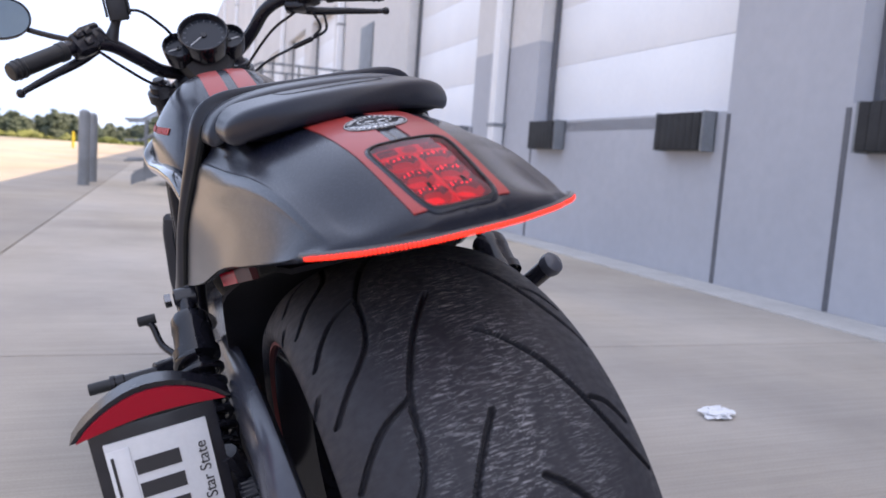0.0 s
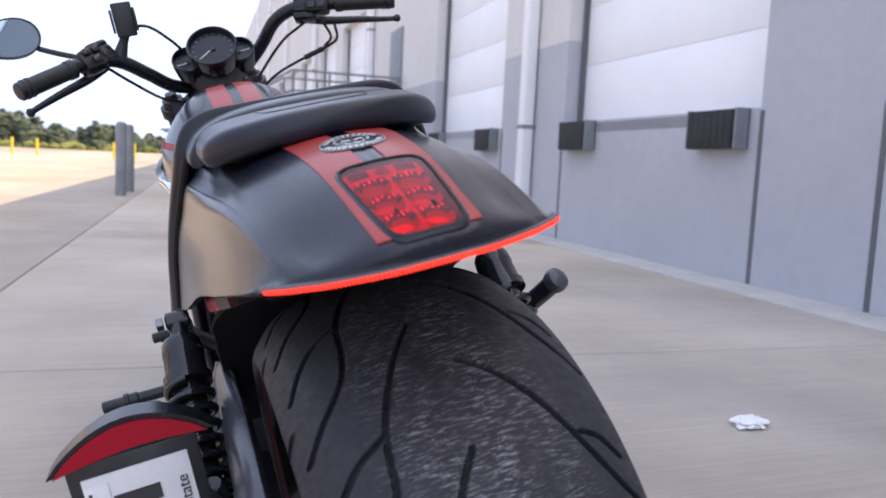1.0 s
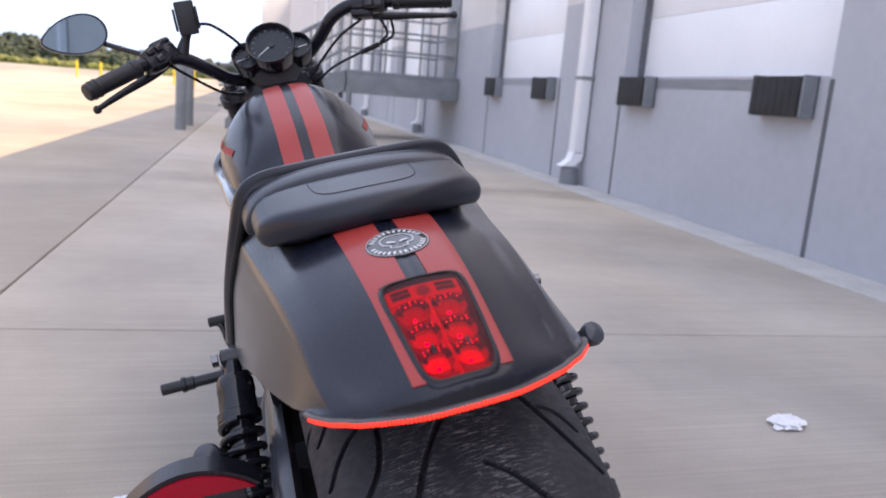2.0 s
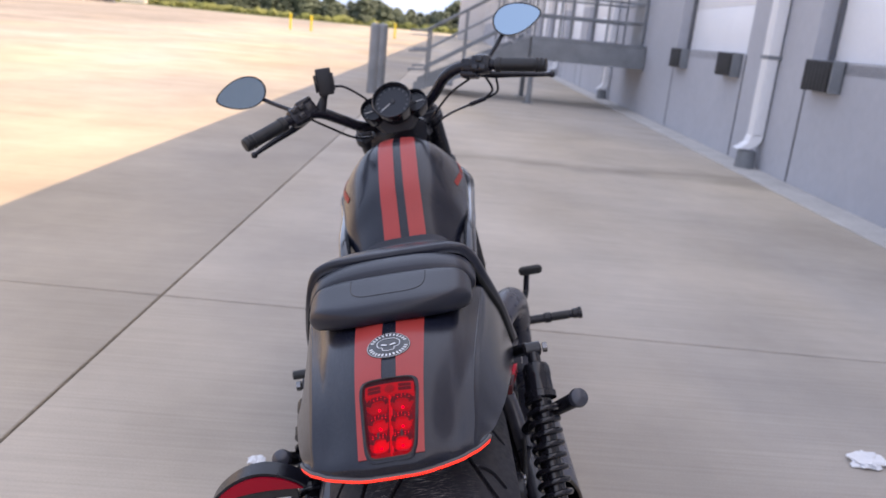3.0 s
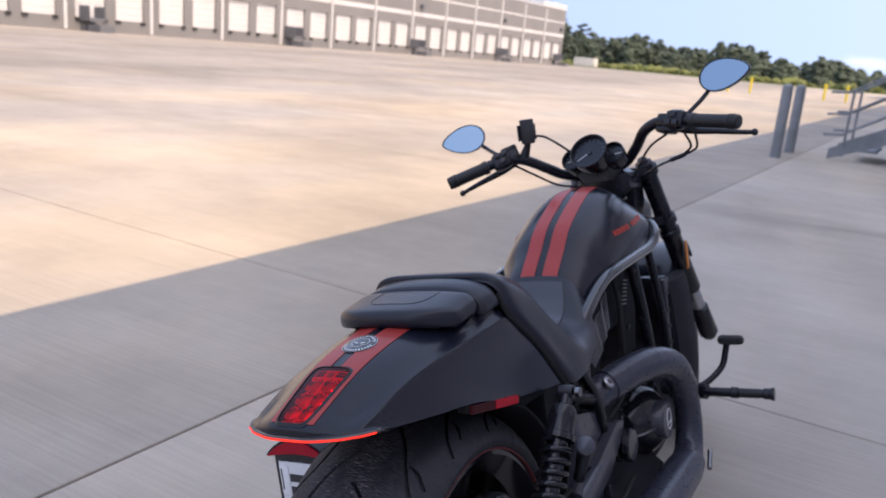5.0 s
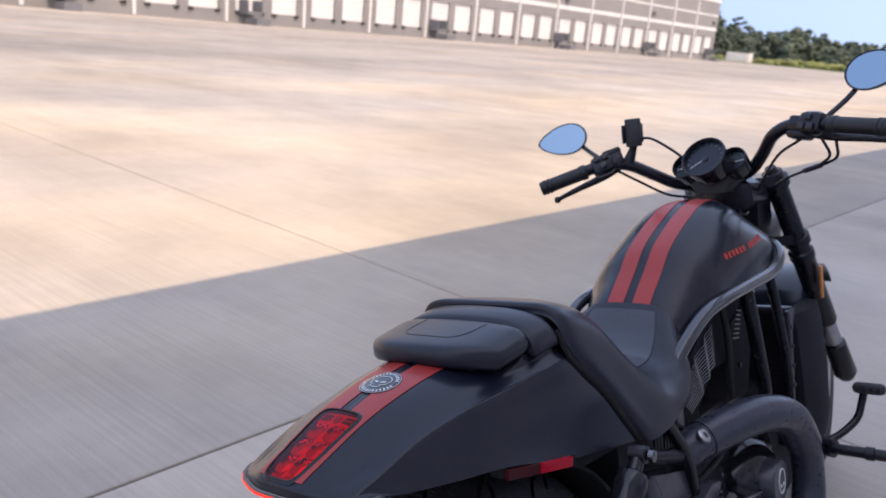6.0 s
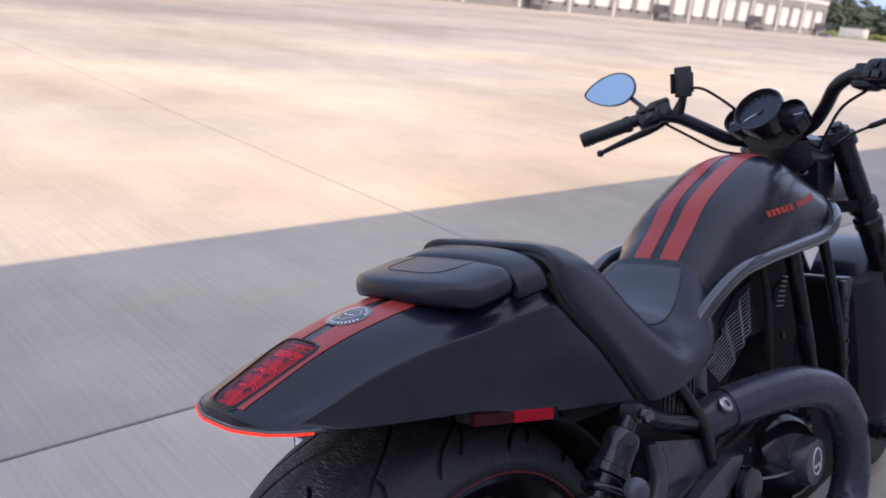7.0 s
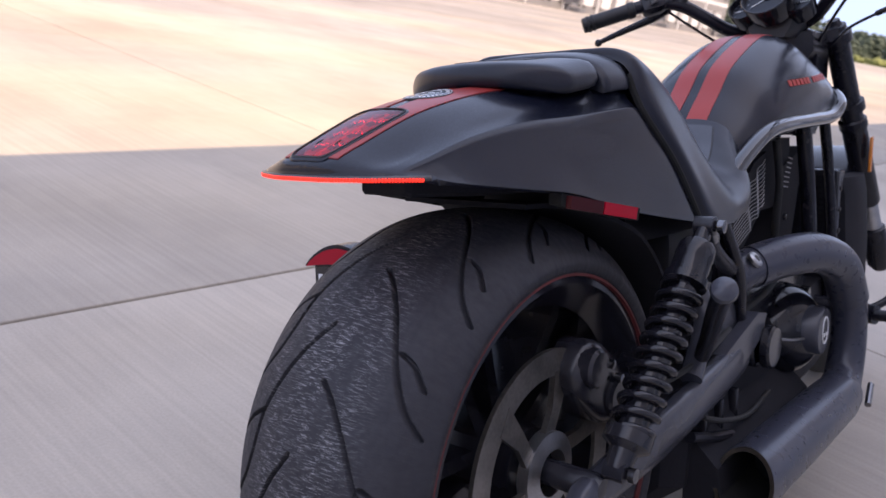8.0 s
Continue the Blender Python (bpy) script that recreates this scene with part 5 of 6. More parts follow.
# exhaust on the right
EX = [(.125, .575, .462), (.155, .640, .482), (.190, .725, .493), (.222, .820, .488), (.241, .912, .450), (.248, .975, .375), (.249, .996, .280), (.249, .970, .208), (.256, .895, .184)]
ex = part("exhaust", tube(EX, [.036, .036, .036, .036, .0355, .035, .035, .037, .040], 28, 8), exhaust_black, bike, "large matt black exhaust with a slash-cut muffler")
part("heat_shield", tube(EX[1:6], .0388, 28, 8), exhaust_black, ex, "", 40)
mu_a, mu_b = Vector((.258, .93, .183)), Vector((.246, .372, .192))
n_ = (mu_b - mu_a).normalized()
rings = []
for t, r in ((0, .039), (.05, .044), (.12, .048), (.5, .050), (.9, .050), (1.0, .050)):
    c = mu_a.lerp(mu_b, t)
    s = n_.cross(Vector((0, 0, 1))).normalized()
    u = s.cross(n_)
    rings.append([c + r * (math.cos(a) * s + math.sin(a) * u) + (n_ * (-.030 * math.sin(a) - .014 * math.cos(a)) if t == 1.0 else Vector((0, 0, 0))) for a in np.linspace(0, 6.2832, 36, endpoint=False).tolist()])
c_in = [[p + (mu_b - p) * .13 - n_ * .002 for p in rings[-1]]]
lip = [[p.copy() for p in rings[-1]], c_in[0]]
deep = [[p - n_ * .16 for p in c_in[0]]]
part("muffler", loft(rings, True, False), exhaust_black, ex)
part("muffler_lip", loft([[p + n_ * .0015 for p in lip[0]], [p + n_ * .003 for p in lip[1]]], True, False), bronze, ex, "thin bronze muffler lip")
part("muffler_core", loft([lip[1], deep[0], [mu_b - n_ * .16 + (p - mu_b + n_ * .16) * .02 for p in deep[0]]], True, False), near_black, ex, "sooty muffler opening")
# added block that hides the ground between crankcase and muffler
part("muffler_gap_fill", loft([[(x, y, z) for x, z in ((.150, .128), (.212, .135), (.214, .165), (.206, .205), (.150, .26))] for y in (.372, .385, .84, .86)]), tail_black, ex, "added black block that fills the gap beside the muffler", 30)
part("clamp_bolt", tube([(.300, .985, .192), (.307, .930, .165)], .0065, 10, 1), smoked, ex, "dark chrome clamp bolt")
part("shield_bolt", lathe([(0, .0155), (.006, .0155), (.0085, .0125), (.0085, .0065), (.004, .006), (.004, .0005)], (.169, .609, .500), (.208, .609, .535), 24), steel, ex, "round steel mounting bolt")

# engine
eng = part("engine", loft([[(x * k, y, z) for x, z in ((-.13, .20), (.13, .20), (.15, .28), (.14, .42), (.09, .47), (-.09, .47), (-.14, .42), (-.15, .28))] for y, k in ((.55, .8), (.60, 1), (.95, 1), (1.10, .9), (1.16, .7))]), lifted_black, bike, "black v-twin engine", 25)
part("clutch_cover", lathe([(.10, .104), (.128, .104), (.132, .098)] + [(.134 + .090 * math.sin(a), .097 * math.cos(a) ** .8) for a in np.linspace(.05, 1.52, 16).tolist()], (0, .862, .318), (1, .862, .318), 64), gloss, eng, "domed gloss black clutch cover", 50)
part("cover_rim", lathe([(.118, .103), (.126, .109), (.134, .107), (.135, .097)], (0, .862, .318), (1, .862, .318), 64, True), steel, eng, "bright cover edge")
part("adjuster_rod", tube([(.200, .668, .348), (.206, .74, .330), (.212, .812, .318)], .0028, 8, 4), steel, eng, "thin bright rod")
part("polished_bracket", loft([[(x, y, z) for y, z in ((.925, .378), (.955, .392), (.975, .352), (.952, .332))] for x in (.160, .178)]), smoked, eng, "small polished bracket", 20)
part("polished_bracket", loft([[(x, y, z) for y, z in ((.805, .222), (.835, .236), (.842, .222), (.812, .208))] for x in (.150, .172)]), chrome, eng, "small polished bracket", 20)
for k in range(9):
    a = 2 * math.pi * (k + .3) / 9
    part("cover_bolt", lathe([(.134, .006), (.144, .006), (.145, .003)], (0, .862 + .111 * math.sin(a), .318 + .111 * math.cos(a)), (1, .862 + .111 * math.sin(a), .318 + .111 * math.cos(a)), 8), steel, eng)
part("belly", loft([[(x * k, y, z) for x, z in ((-.10, .125), (.10, .125), (.145, .165), (.150, .24), (.135, .36), (-.135, .36), (-.150, .24), (-.145, .165))] for y, k in ((.335, .86), (.36, 1.08), (.50, 1.12), (.62, 1.05), (1.05, 1.05), (1.16, 1.02), (1.27, .95), (1.30, .8))]), tail_black, eng, "black lower crankcase", 30)
for y in (.40, .47, .54):
    part("web", box(.155, .176, y - .006, y + .006, .150, .285, .003), lifted_black, eng)
part("lower_link", tube([(.172, .34, .262), (.180, .46, .225), (.178, .60, .20), (.165, .75, .20)], .010, 10, 6), lifted_black, eng, "black lower frame tube")
part("hose", tube([(.185, .36, .290), (.192, .44, .262), (.190, .56, .236), (.180, .70, .235)], .0045, 8, 6), bumper_rubber, eng, "black hose")
part("side_cover", loft([[(x, y, z) for y, z in ((.385, .395), (.58, .345), (.585, .445), (.392, .502))] for x in (.10, .162)]), arm_paint, eng, "smooth grey black side cover", 20)
for k in range(8):
    t = k / 7
    part("rib", tube([(.158, .425 + .095 * t, .515 + .004 * t), (.150, .445 + .095 * t, .575 - .008 * t)], .0032, 6, 1), lifted_black, eng, "", 60)
cap = part("timer_cover", lathe([(.19, .049), (.230, .049), (.236, .045), (.238, .004)], (0, .847, .328), (1, .847, .328), 40), arm_paint, eng, "small round black cover with a pale emblem")
part("emblem", join(moved(lathe([(.2368, .026), (.2388, .026), (.2388, .0238), (.2368, .0238)], (0, 0, 0), (1, 0, 0), 26, True), Matrix.Translation((0, .847, .330)) @ Matrix.Diagonal((1, .80, 1.08, 1))), box(.2375, .2388, .836, .843, .318, .325), box(.2375, .2388, .851, .858, .318, .325), box(.2375, .2388, .841, .853, .303, .308)), white_paint, cap, "plain pale emblem", 0)
for x0, x1, r in ((.15, .178, .042), (.184, .204, .040)):
    part("pivot_cover", lathe([(x0, r * .9), (x0 + .004, r), (x1 - .004, r), (x1, r * .9), (x1 + .001, .004)], (0, .645, .338), (1, .645, .338), 32), gloss, eng)
part("side_plate", loft([[(x, y, z) for y, z in ((.44, .30), (.62, .36), (.645, .40), (.60, .41), (.44, .37))] for x in (.165, .186)]), arm_paint, eng, "grey black bracket", 20)
for y0, z0, y1, z1 in ((.70, .42, .63, .64), (.98, .42, 1.06, .66)):
    part("cylinder", loft([[(x, y0 + (y1 - y0) * t + yy, z0 + (z1 - z0) * t + zz) for x, yy, zz in ((-.10, -.08, -.02), (.10, -.08, -.02), (.10, .08, .02), (-.10, .08, .02))] for t in (0, .55, 1)]), tail_black, eng, "black finned cylinder", 20)
for k in range(11):
    t = k / 10
    a, b = Vector((.1015, .662 + .060 * t, .556 - .054 * t)), Vector((.1045, .852 + .004 * t, .664 - .088 * t))
    step = Vector((0, -.007, .010))
    wav = [a, a.lerp(b, .30) - step * .4, a.lerp(b, .44) - step * .7, a.lerp(b, .50) + step * .5, a.lerp(b, .62) + step * .1, a.lerp(b, .74) - step * .6, a.lerp(b, .80) + step * .5, a.lerp(b, .92), b]
    part("fin", tube(wav, .0009, 6, 4), fin_edge, eng, "bright edged cooling fin")
for k in range(7):
    part("fin", tube([(.100, .985 + .006 * k, .600 + .010 * k), (.104, 1.012 + .004 * k, .596 + .010 * k)], .00125, 6, 2), fin_edge, eng, "bright edged cooling fin")
part("fin_block", loft([[(x, y, z) for y, z in ((.655, .56), (.75, .49), (.88, .58), (.875, .68), (.80, .66))] for x in (.05, .0995)]), tail_black, eng, "", 20)
for pts, r, m in (([(.108, .905, .70), (.116, .912, .62), (.110, .925, .55), (.10, .95, .47)], .008, bumper_rubber), ([(.15, .60, .40), (.16, .70, .42), (.15, .80, .43)], .006, bumper_rubber)):
    part("hose", tube(pts, r, 12, 6), m, eng, "black hose")
for y, z in ((.70, .66), (.735, .60), (.80, .685), (.88, .71), (.94, .50), (1.01, .53)):
    part("bolt", lathe([(0, .0075), (.008, .0075), (.009, .004)], (.098, y, z), (.2, y, z), 8), lifted_black, eng)
part("bracket", box(.150, .166, 1.195, 1.222, .30, .62, .004), lifted_black, eng, "drilled black radiator bracket")
for k in range(6):
    part("bolt", lathe([(0, .006), (.003, .006), (.0035, .003)], (.166, 1.208, .33 + k * .05), (.3, 1.208, .33 + k * .05), 8), plastic, eng)
part("intake", loft([[(x * k, y, z) for x, z in ((-.1, .56), (.1, .56), (.09, .70), (-.09, .70))] for y, k in ((.62, .8), (.70, 1), (1.05, 1), (1.12, .8))]), tail_black, eng, "", 20)
part("inner_frame", box(-.12, .12, .44, .66, .36, .60, .02), lifted_black, bike)
part("battery_box", box(-.125, .125, .36, .56, .42, .59, .03), plastic, bike)
for p in both([(.168, .45, .59), (.172, .52, .50), (.165, .56, .42), (.150, .60, .34)]):
    part("frame_tube", tube(p, .0115, 12, 6), satin, bike)

# frame rails
for p in both([(.100, 1.205, .808), (.150, 1.160, .795), (.176, 1.105, .772), (.174, 1.050, .748), (.166, .93, .741), (.159, .80, .735), (.151, .71, .722), (.143, .62, .682), (.137, .56, .640), (.13, .50, .585)]):
    part("frame_rail", tube(p, .0145, 16, 6), rail_gloss, bike, "gloss black frame rail under the tank")
for p in both([(.142, .965, .735), (.148, .985, .64), (.150, 1.020, .52), (.150, 1.04, .44)]):
    part("frame_tube", tube(p, .016, 14, 6), satin, bike)
for p in both([(.14, 1.12, .765), (.150, 1.16, .62), (.155, 1.20, .45), (.150, 1.21, .26)]):
    part("frame_tube", tube(p, .012, 14, 6), satin, bike)
rad_ = part("radiator", box(-.16, .16, 1.225, 1.275, .28, .62, .008), lifted_black, bike, "black radiator with side shrouds")
for k in range(24):
    part("fin", box(-.15, .15, 1.221, 1.224, .292 + k * .0135, .296 + k * .0135), lifted_black, rad_, "", 0)
for sx in (-1, 1):
    part("shroud", loft([[(sx * (x0 + a), y + b, z) for a, b in ((-.02, .0), (.012, .0), (.028, .05), (.030, .13), (.018, .20), (-.01, .20), (-.02, .12))] for x0, y, z in ((.145, 1.255, .600), (.155, 1.250, .560), (.165, 1.245, .44), (.165, 1.255, .30), (.150, 1.275, .235))]), tail_black, rad_, "black plastic radiator shroud", 40)

# front end, turned a little to the left
FDIR = Vector((.055, .223, -.438)).normalized()
f_r, f_l = Vector((.099, 1.353, .947)), Vector((-.108, 1.332, .918))
for top in (f_r, f_l):
    fk = part("fork", lathe([(-.02, .018), (-.018, .026), (.0, .0275), (.235, .0275), (.24, .0275)], top, top + FDIR, 28), satin, bike, "black telescopic fork leg")
    part("fork_cap", lathe([(-.034, .006), (-.033, .014), (-.024, .016), (-.018, .022)], top, top + FDIR, 20), satin, fk)
    part("lower_leg", lathe([(.235, .029), (.24, .034), (.26, .034), (.27, .030), (.485, .030), (.495, .026)], top, top + FDIR, 28), satin, fk)
    part("slider", lathe([(.495, .0225), (.575, .0225)], top, top + FDIR, 28), steel, fk, "bare metal slider")
    part("axle_lug", lathe([(.57, .022), (.575, .030), (.69, .032), (.71, .02)], top, top + FDIR, 24), satin, fk)
for k, (t, w) in enumerate(((.012, .036), (.20, .040))):
    a, b = f_r + FDIR * t, f_l + FDIR * t
    for c in (a, b):
        part("clamp_ring", lathe([(-.014, .030), (-.012, .0355), (.012, .0355), (.014, .030)], c, c + FDIR, 24), satin, bike)
    m_ = (a + b) / 2 - Vector((0, .03, -.012))
    part("triple_clamp", loft([[p + Vector((0, dy, dz)) for dy, dz in ((-w, -.012), (w, -.022), (w, .006), (-w, .016))] for p in (b - (a - b).normalized() * .012, b, m_, a, a + (a - b).normalized() * .012)]), satin, bike, "", 30)
part("amber_reflector", box(.168, .174, 1.47, 1.488, .60, .69, .002), amber, bike, "amber side reflector")
part("headlight", lathe([(-.06, .03), (-.05, .055), (.0, .07), (.07, .08), (.08, .074), (.085, .01)], (-.01, 1.45, .79), (-.05, 1.65, .78), 36), satin, bike)
fc = Vector((.040, 1.665, .322))
turn = pose(*fc, 0, 0, 6)
fw = part("front_wheel", moved(lathe([(-.05, .232), (-.045, .243), (.045, .243), (.05, .232), (.03, .215), (-.03, .215)], (0, 0, 0), (1, 0, 0), 60, True), turn), gloss, bike)
part("tyre", moved(lathe([(x, .325 - .052 * (1 - math.sqrt(max(0, 1 - (x / .063) ** 2)))) for x in .063 * np.sin(np.linspace(-1.45, 1.45, 25))], (0, 0, 0), (1, 0, 0), 90), turn), rubber, fw, "black front tyre")
part("pinstripe", moved(lathe([(.050, .2455), (.0535, .2445), (.0535, .240), (.050, .239)], (0, 0, 0), (1, 0, 0), 60, True), turn), pin_red, fw, "thin red rim stripe")
part("hub", moved(lathe([(-.07, .02), (-.06, .04), (.06, .04), (.07, .02)], (0, 0, 0), (1, 0, 0), 24), turn), satin, fw)
for k in range(5):
    part("spoke", moved(loft([[(x, y, z) for x, y in ((-.015, -.012), (.015, -.012), (.015, .012), (-.015, .012))] for z in (.035, .22)]), turn @ pose(0, 0, 0, 72 * k)), gloss, fw, smooth=20)
fd = part("brake_disc", moved(lathe([(.066, .150), (.071, .150), (.071, .105), (.066, .105)], (0, 0, 0), (1, 0, 0), 56, True), turn), steel, bike, "steel front brake disc")
part("carrier", moved(lathe([(.064, .106), (.070, .106), (.070, .03), (.064, .03)], (0, 0, 0), (1, 0, 0), 32, True), turn), satin, fd)
part("front_fender", moved(skin(np.array([[(x, .338 * math.sin(a) - .0, .338 * math.cos(a) - .6 * x * x * 10 * .05) for x in np.linspace(-.075, .075, 9)] for a in np.linspace(-1.05, .75, 22)]), .004), turn), denim, bike, "matt black front fender")

# handlebar, controls and dials
BAR = [(-.398, .996, .980), (-.330, 1.038, 1.003), (-.262, 1.083, 1.025), (-.205, 1.122, 1.022), (-.150, 1.165, .988), (-.105, 1.205, .958), (-.05, 1.245, .948), (.02, 1.252, .958), (.075, 1.238, .975), (.120, 1.205, 1.015), (.158, 1.172, 1.060), (.205, 1.150, 1.080), (.270, 1.127, 1.078), (.350, 1.098, 1.067), (.427, 1.070, 1.055)]
hb = part("handlebar", tube(BAR, .0155, 18, 6), satin, bike, "black handlebar with rubber grips")


def grip(a, b, name, label):
    a, b = Vector(a), Vector(b)
    L = (b - a).length
    g = part(name, lathe([(0, .016), (.002, .0205), (.016, .0205), (.018, .0185), (L - .03, .0185), (L - .028, .0205), (L - .024, .0205), (L - .022, .0185), (L - .019, .0185), (L - .017, .0205), (L - .013, .0205), (L - .011, .0187), (L - .003, .0187), (L, .016), (L + .001, .003)], a, b, 28), grip_rubber, hb, label)
    return g


grip((-.293, 1.062, 1.015), (-.400, .995, .979), "grip", "grey black rubber grip")
grip((.300, 1.116, 1.074), (.432, 1.068, 1.054), "grip", "grey black rubber grip")


def controls(c, along):
    """Switch housing with its rocker switches and the lever clamp."""
    c, d = Vector(c), Vector(along).normalized()
    back = Vector((0, -1, .25)) - d * d.dot(Vector((0, -1, .25)))
    back.normalize()
    m = Matrix((d, back, d.cross(back))).transposed().to_4x4()
    m = Matrix.Translation(c) @ m
    h = part("switch_housing", moved(box(-.031, .031, -.024, .024, -.027, .027, .017), m), satin, hb, "black switch housing")
    for x, z in ((-.012, .012), (.010, .012), (.0, -.010)):
        part("switch", moved(box(x - .009, x + .009, .022, .031, z - .008, z + .008, .003), m), gloss, h)
    part("lever_clamp", moved(box(-.058, -.024, -.026, .014, -.016, .020, .007), m), satin, h)
    part("reservoir", moved(box(-.060, -.008, -.034, .010, .016, .036, .008), m), satin, h)


controls((-.258, 1.086, 1.026), (-.068, -.045, -.022))
controls((.262, 1.130, 1.080), (.08, -.029, -.011))
for p in ([(-.232, 1.128, 1.018), (-.275, 1.116, .994), (-.330, 1.098, .972), (-.375, 1.082, .953), (-.398, 1.072, .942)], [(.235, 1.190, 1.060), (.290, 1.180, 1.045), (.360, 1.166, 1.035), (.420, 1.154, 1.025), (.455, 1.147, 1.021)]):
    lv = part("lever", tube(p, [.012, .0105, .0085, .0068, .006], 10, 6), satin, hb, "black hand lever")
    c = Vector(p[-1])
    part("lever_ball", lathe([(-.009, .003), (-.006, .008), (0, .0098), (.006, .008), (.009, .003)], c, c + Vector((1, 0, 0)), 16), satin, lv)
cables = [
    [(-.228, 1.110, 1.008), (-.19, 1.15, .975), (-.13, 1.20, .930), (-.07, 1.25, .915)],
    [(.225, 1.155, 1.045), (.170, 1.175, 1.015), (.120, 1.225, .965), (.080, 1.27, .915)],
    [(.300, 1.165, 1.035), (.300, 1.168, 1.000), (.275, 1.175, .985), (.215, 1.205, .968), (.150, 1.250, .945), (.10, 1.30, .91)],
    [(.270, 1.160, 1.045), (.285, 1.165, 1.005), (.265, 1.175, .985)],
    [(-.160, 1.108, 1.088), (-.125, 1.115, 1.083), (-.085, 1.140, 1.050), (-.060, 1.165, 1.020)],
]
for p in cables:
    part("cable", tube(p, .0035, 8, 8), satin, hb, "thin black cable")
part("cable_sleeve", tube([(.262, 1.178, .981), (.218, 1.202, .969)], .0065, 10, 2), satin, hb)

# dials
GN = Vector((-.09, -.80, .60)).normalized()
g0 = Vector((.000, 1.140, 1.020))


def dial(c, r, depth, name, label, needle):
    c = Vector(c)
    d = part(name, lathe([(-depth, r * .55), (-depth * .8, r * .9), (-.006, r * 1.02), (.009, r * 1.03), (.0115, r * 1.0), (.011, r * .95), (.002, r * .90), (-.004, r * .88), (-.004, r * .02)], c, c + GN, 44), gloss, bike, label)
    part("dial_face", lathe([(-.0035, r * .885), (-.0030, r * .885), (-.0030, .001)], c, c + GN, 40), dial_face, d, "dark blue grey dial face")
    q = Matrix.Translation(c + GN * -.0025) @ GN.to_track_quat("Z", "Y").to_matrix().to_4x4()
    ticks = [moved(box(-.0005, .0005, r * .72, r * .82, 0, .0004), q @ pose(0, 0, 0, 0, 0, a)) for a in range(-130, 131, 20)]
    part("ticks", join(*ticks), tick_grey, d, "grey scale marks", 0)
    part("needle", moved(box(-.0009, .0009, 0, r * .72, .0006, .0012), q @ pose(0, 0, 0, 0, 0, needle)), white_paint, d, "white needle", 0)
    part("needle_cap", moved(lathe([(0, r * .14), (.003, r * .12), (.0032, .0005)], (0, 0, 0), (0, 0, 1), 18), q), gloss, d)
    return d


dial(g0, .056, .055, "speedometer", "large round black speedometer", 128)
dial(g0 + Vector((.060, .030, -.014)), .036, .045, "rev_counter", "small round black gauge", -80)
dial(g0 + Vector((-.058, .026, -.020)), .036, .045, "fuel_gauge", "small round black gauge", 100)
part("gauge_bracket", loft([[(x * k, y, z) for x, z in ((-.045, .930), (.045, .930), (.062, .950), (.070, .985), (-.070, .985), (-.062, .950))] for y, k in ((1.165, .75), (1.19, 1), (1.245, 1), (1.28, .7))]), plastic, bike, "", 30)
part("riser_cover", loft([[(x * k, y, z + d) for x, z in ((-.075, .865), (.075, .875), (.098, .90), (.092, .945), (.05, .962), (-.05, .955), (-.092, .93), (-.098, .89))] for y, k, d in ((1.215, .55, 0), (1.232, .85, 0), (1.30, 1.0, -.004), (1.345, .9, -.02), (1.36, .5, -.03))]), satin, bike, "black cover over the bar risers", 40)
part("stem_cover", loft([[(x, y + o, z) for x, y in ((-w, 1.255), (w, 1.255), (w, 1.36), (-w, 1.36))] for z, w, o in ((.90, .085, 0), (.84, .082, .01), (.76, .060, .04), (.70, .05, .06))]), satin, bike, "black steering stem cover", 30)
part("riser", tube([(-.035, 1.25, .95), (-.035, 1.29, .89)], .022, 16, 2), satin, bike)
part("riser", tube([(.035, 1.25, .96), (.035, 1.29, .90)], .022, 16, 2), satin, bike)
part("steering_head", tube([(-.003, 1.31, .93), (.02, 1.42, .71)], .034, 20, 2), satin, bike)
part("ignition_lock", lathe([(0, .014), (.012, .014), (.014, .010), (.006, .008)], (.046, 1.27, .872), (.07, 1.20, .89), 24), steel, bike, "steel ignition lock")
ph = part("phone_mount", box(-.193, -.151, 1.099, 1.113, 1.068, 1.141, .004), plastic, bike, "black phone holder on the handlebar")
for x in (-.197, -.149):
    part("jaw", box(x - .002, x + .003, 1.092, 1.111, 1.078, 1.126, .0015), plastic, ph)
part("holder_arm", tube([(-.172, 1.112, 1.085), (-.185, 1.122, 1.060), (-.200, 1.125, 1.030)], [.010, .010, .016], 14, 4), plastic, ph)


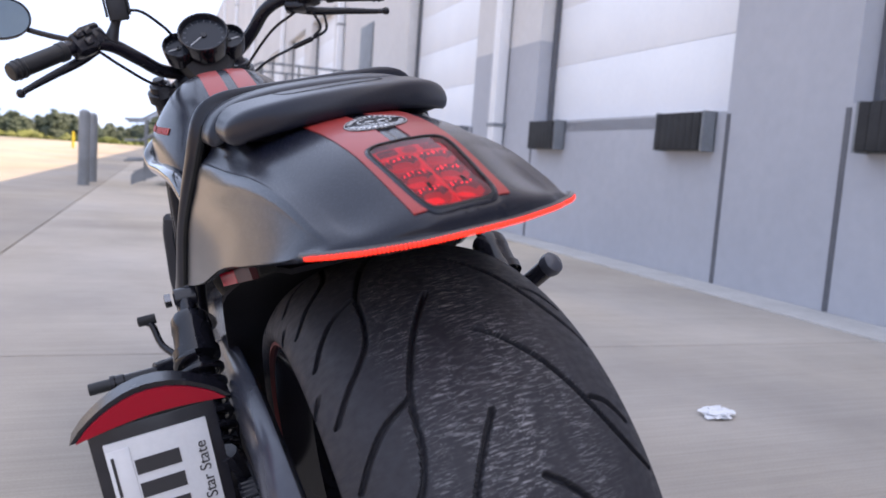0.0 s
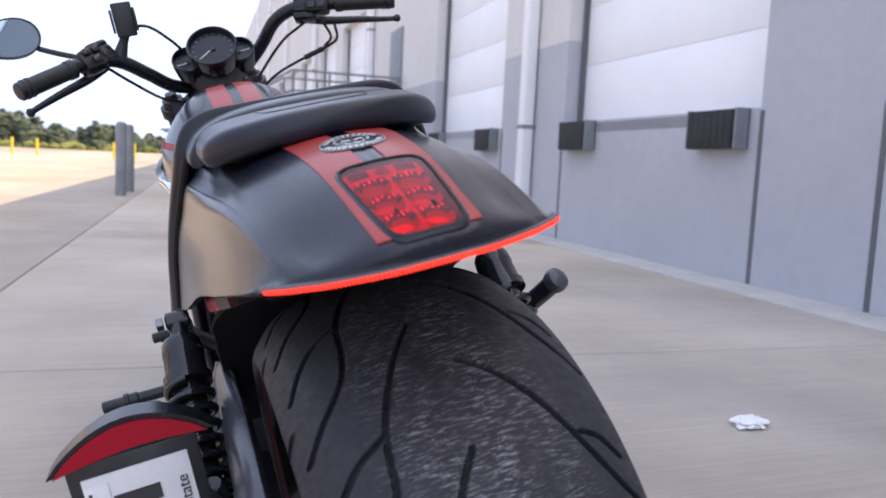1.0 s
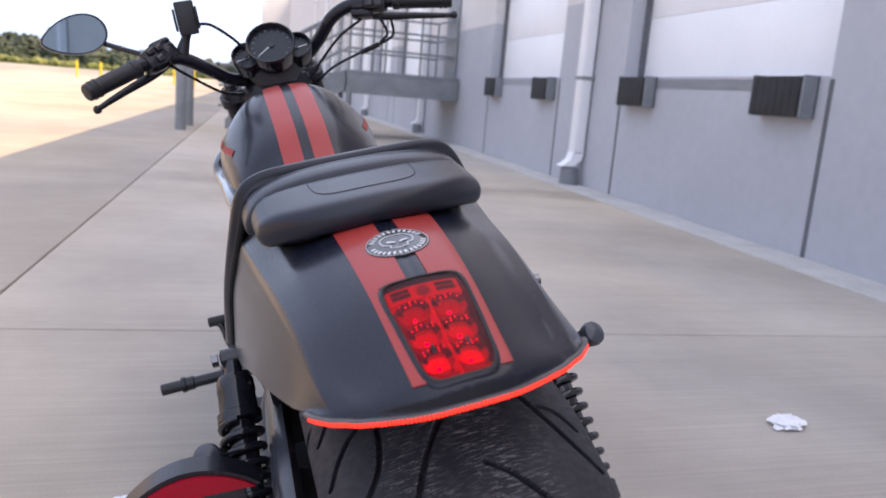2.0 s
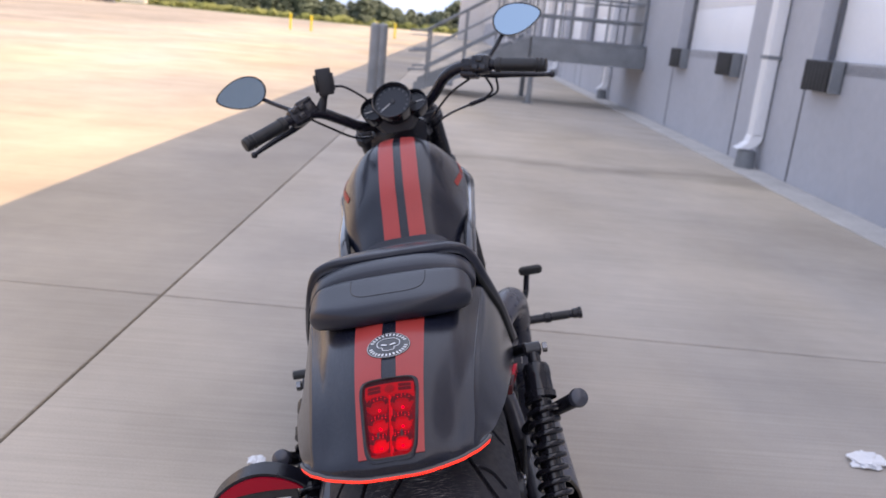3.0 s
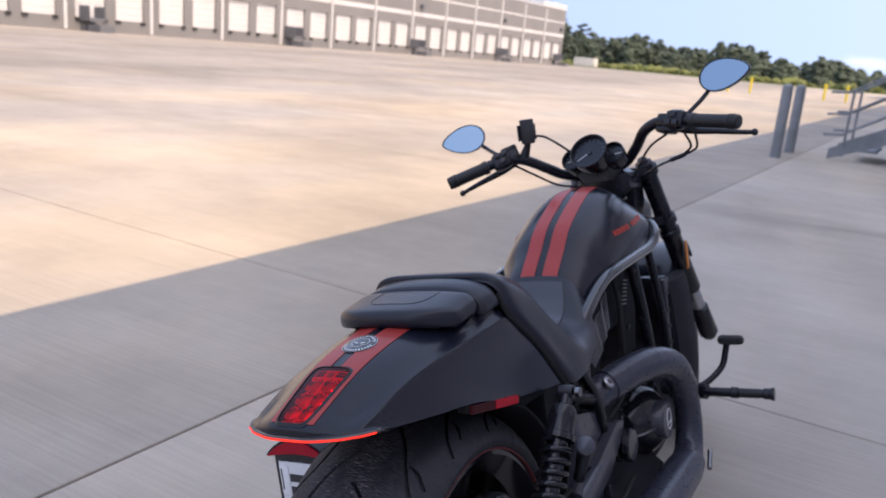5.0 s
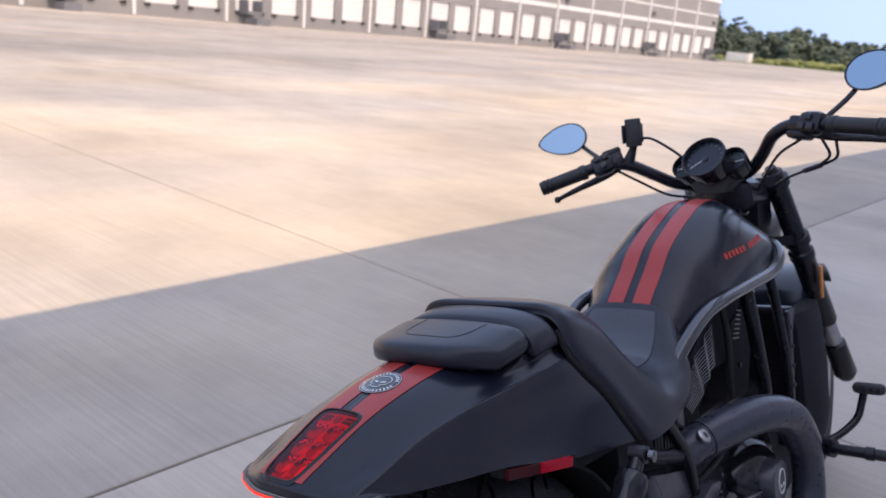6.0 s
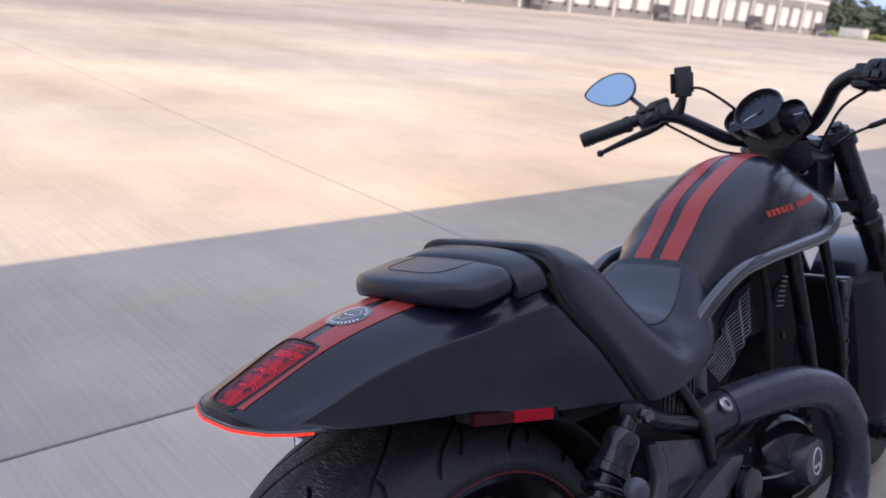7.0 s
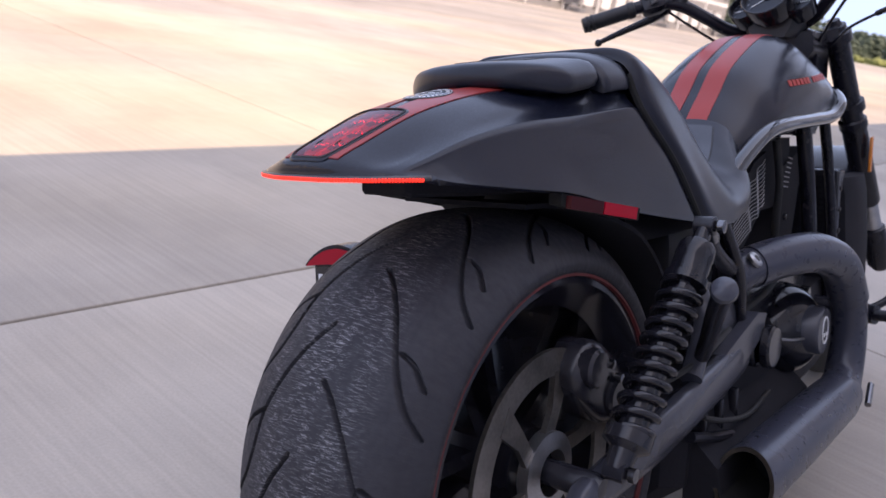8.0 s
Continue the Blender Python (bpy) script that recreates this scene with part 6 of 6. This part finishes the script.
# mirrors
def mirror(inner, outer, drop, root, nrm):
    """A tear-shaped mirror, wide at the inner end or the outer, on a bent stem."""
    a, b = Vector(inner), Vector(outer)
    n = Vector(nrm).normalized()
    u = (b - a)
    u -= n * u.dot(n)
    L = u.length
    u.normalize()
    v = n.cross(u)
    if v.z < 0:
        v = -v
    c = (a + b) / 2
    pts = []
    for k in range(40):
        t = 2 * math.pi * k / 40
        x, y = math.cos(t), math.sin(t)
        wide = .44 + .56 * max(0, .5 - .5 * x) ** .6
        pts.append((x * L / 2, y * .0535 * wide + drop * x))
    ring = lambda s, h: [c + u * (x * s) + v * (y * s) + n * h for x, y in pts]
    mi = part("mirror", loft([ring(.55, -.024), ring(.85, -.019), ring(.98, -.009), ring(1.0, .0), ring(.985, .004), ring(.94, .004), ring(.925, .0015)], True, False), gloss, hb, "tear-shaped black mirror on a thin stem")
    part("mirror_back", loft([ring(.56, -.0238), ring(.3, -.027), ring(.02, -.028)], True, False), gloss, mi)
    part("mirror_glass", ([tuple(p) for p in ring(.93, .0016)], [tuple(range(40)) if (Vector(ring(1, 0)[1]) - c).cross(Vector(ring(1, 0)[5]) - c).dot(n) > 0 else tuple(reversed(range(40)))]), mirror_glass, mi, "mirror glass tinted to the blue of the reflected sky", 0)
    part("stem", tube([root[0], root[1], root[2]], .0062, 10, 6), satin, mi)


mirror((-.348, 1.176, 1.112), (-.485, 1.133, 1.100), -.002, [(-.360, 1.172, 1.080), (-.325, 1.150, 1.062), (-.268, 1.115, 1.036)], (.277, -.92, .21))
mirror((.314, 1.207, 1.182), (.453, 1.184, 1.191), .002, [(.345, 1.212, 1.158), (.318, 1.190, 1.125), (.278, 1.150, 1.085)], (-.16, -.96, .25))

# foot controls
for sx in (1, -1):
    y, z, xe = (1.122, .309, .456) if sx > 0 else (1.010, .300, .372)
    fp = part("foot_peg", lathe([(0, .013), (.07, .013), (.072, .016), (.09, .016), (.092, .0125), (xe - .30, .0125), (xe - .298, .0155), (xe - .283, .0155), (xe - .281, .018), (xe - .272, .018), (xe - .271, .004)], (sx * .27, y, z), (sx * 1.0, y, z), 20), satin, bike, "black rider foot peg")
    part("sleeve", lathe([(.094, .0132), (.145, .0132), (.146, .012)], (sx * .27, y, z), (sx, y, z), 20), grip_rubber, fp, "grey rubber sleeve")
    part("bracket", tube([(sx * .13, y + .02, z + .005), (sx * .20, y + .02, z), (sx * .275, y, z)], .022, 14, 4), satin, fp)
bp = part("brake_pedal", tube([(.215, 1.15, .30), (.262, 1.18, .315), (.300, 1.225, .350), (.312, 1.240, .395), (.318, 1.240, .425)], .009, 12, 6), satin, bike, "black brake pedal with a ribbed pad")
part("pad", box(.292, .366, 1.224, 1.254, .414, .442, .012), rubber, bp)
for k in range(4):
    part("rib", box(.300 + k * .016, .308 + k * .016, 1.224, 1.227, .421, .437, .001), rubber, bp, "", 0)
sh_ = part("shift_lever", tube([(-.215, 1.06, .30), (-.25, 1.12, .33), (-.262, 1.15, .375), (-.285, 1.156, .389)], .008, 12, 6), satin, bike, "black gear lever")
part("pad", lathe([(0, .012), (.04, .012), (.042, .008)], (-.25, 1.156, .389), (-.4, 1.156, .389), 14), rubber, sh_)
part("side_stand", tube([(-.16, .95, .22), (-.24, .90, .10), (-.262, .86, .052)], [.014, .012, .012], 12, 4), satin, bike, "black side stand")
# ---- slabs of the yard, nearest as single pieces ----
def slab_shape(w, d):
    return box(0, w, 0, d, -0.035, 0.0, 0.006)


yard = thing("pavement", "pale concrete yard cast in large square slabs", "pavement", SITE, kind="structure")
slab_meshes = {}
rest = []
G = 0.0045
for i in range(-15, 1):
    for j in range(-9, 37):
        x, y = SLAB_X - SLAB + i * SLAB, SLAB_Y + j * SLAB
        # lighter tone in the column by the wall, darker in all others
        slab_mat = concrete if i == 0 else concrete_dark
        if i >= -8 and -4 <= j <= 16:
            if slab_mat.name not in slab_meshes:
                q = part("slab", slab_shape(SLAB - 2 * G, SLAB - 2 * G), slab_mat, yard, smooth=0)
                slab_meshes[slab_mat.name] = q.data
            else:
                q = new("slab", slab_meshes[slab_mat.name])
                q.parent = yard
            q.location = (x + G, y + G, 0)
        else:
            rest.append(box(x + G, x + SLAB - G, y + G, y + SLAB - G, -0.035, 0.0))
part("outer_slabs", join(*rest), concrete_dark, yard, smooth=0)["kind"] = "stuff"
tagged(yard)
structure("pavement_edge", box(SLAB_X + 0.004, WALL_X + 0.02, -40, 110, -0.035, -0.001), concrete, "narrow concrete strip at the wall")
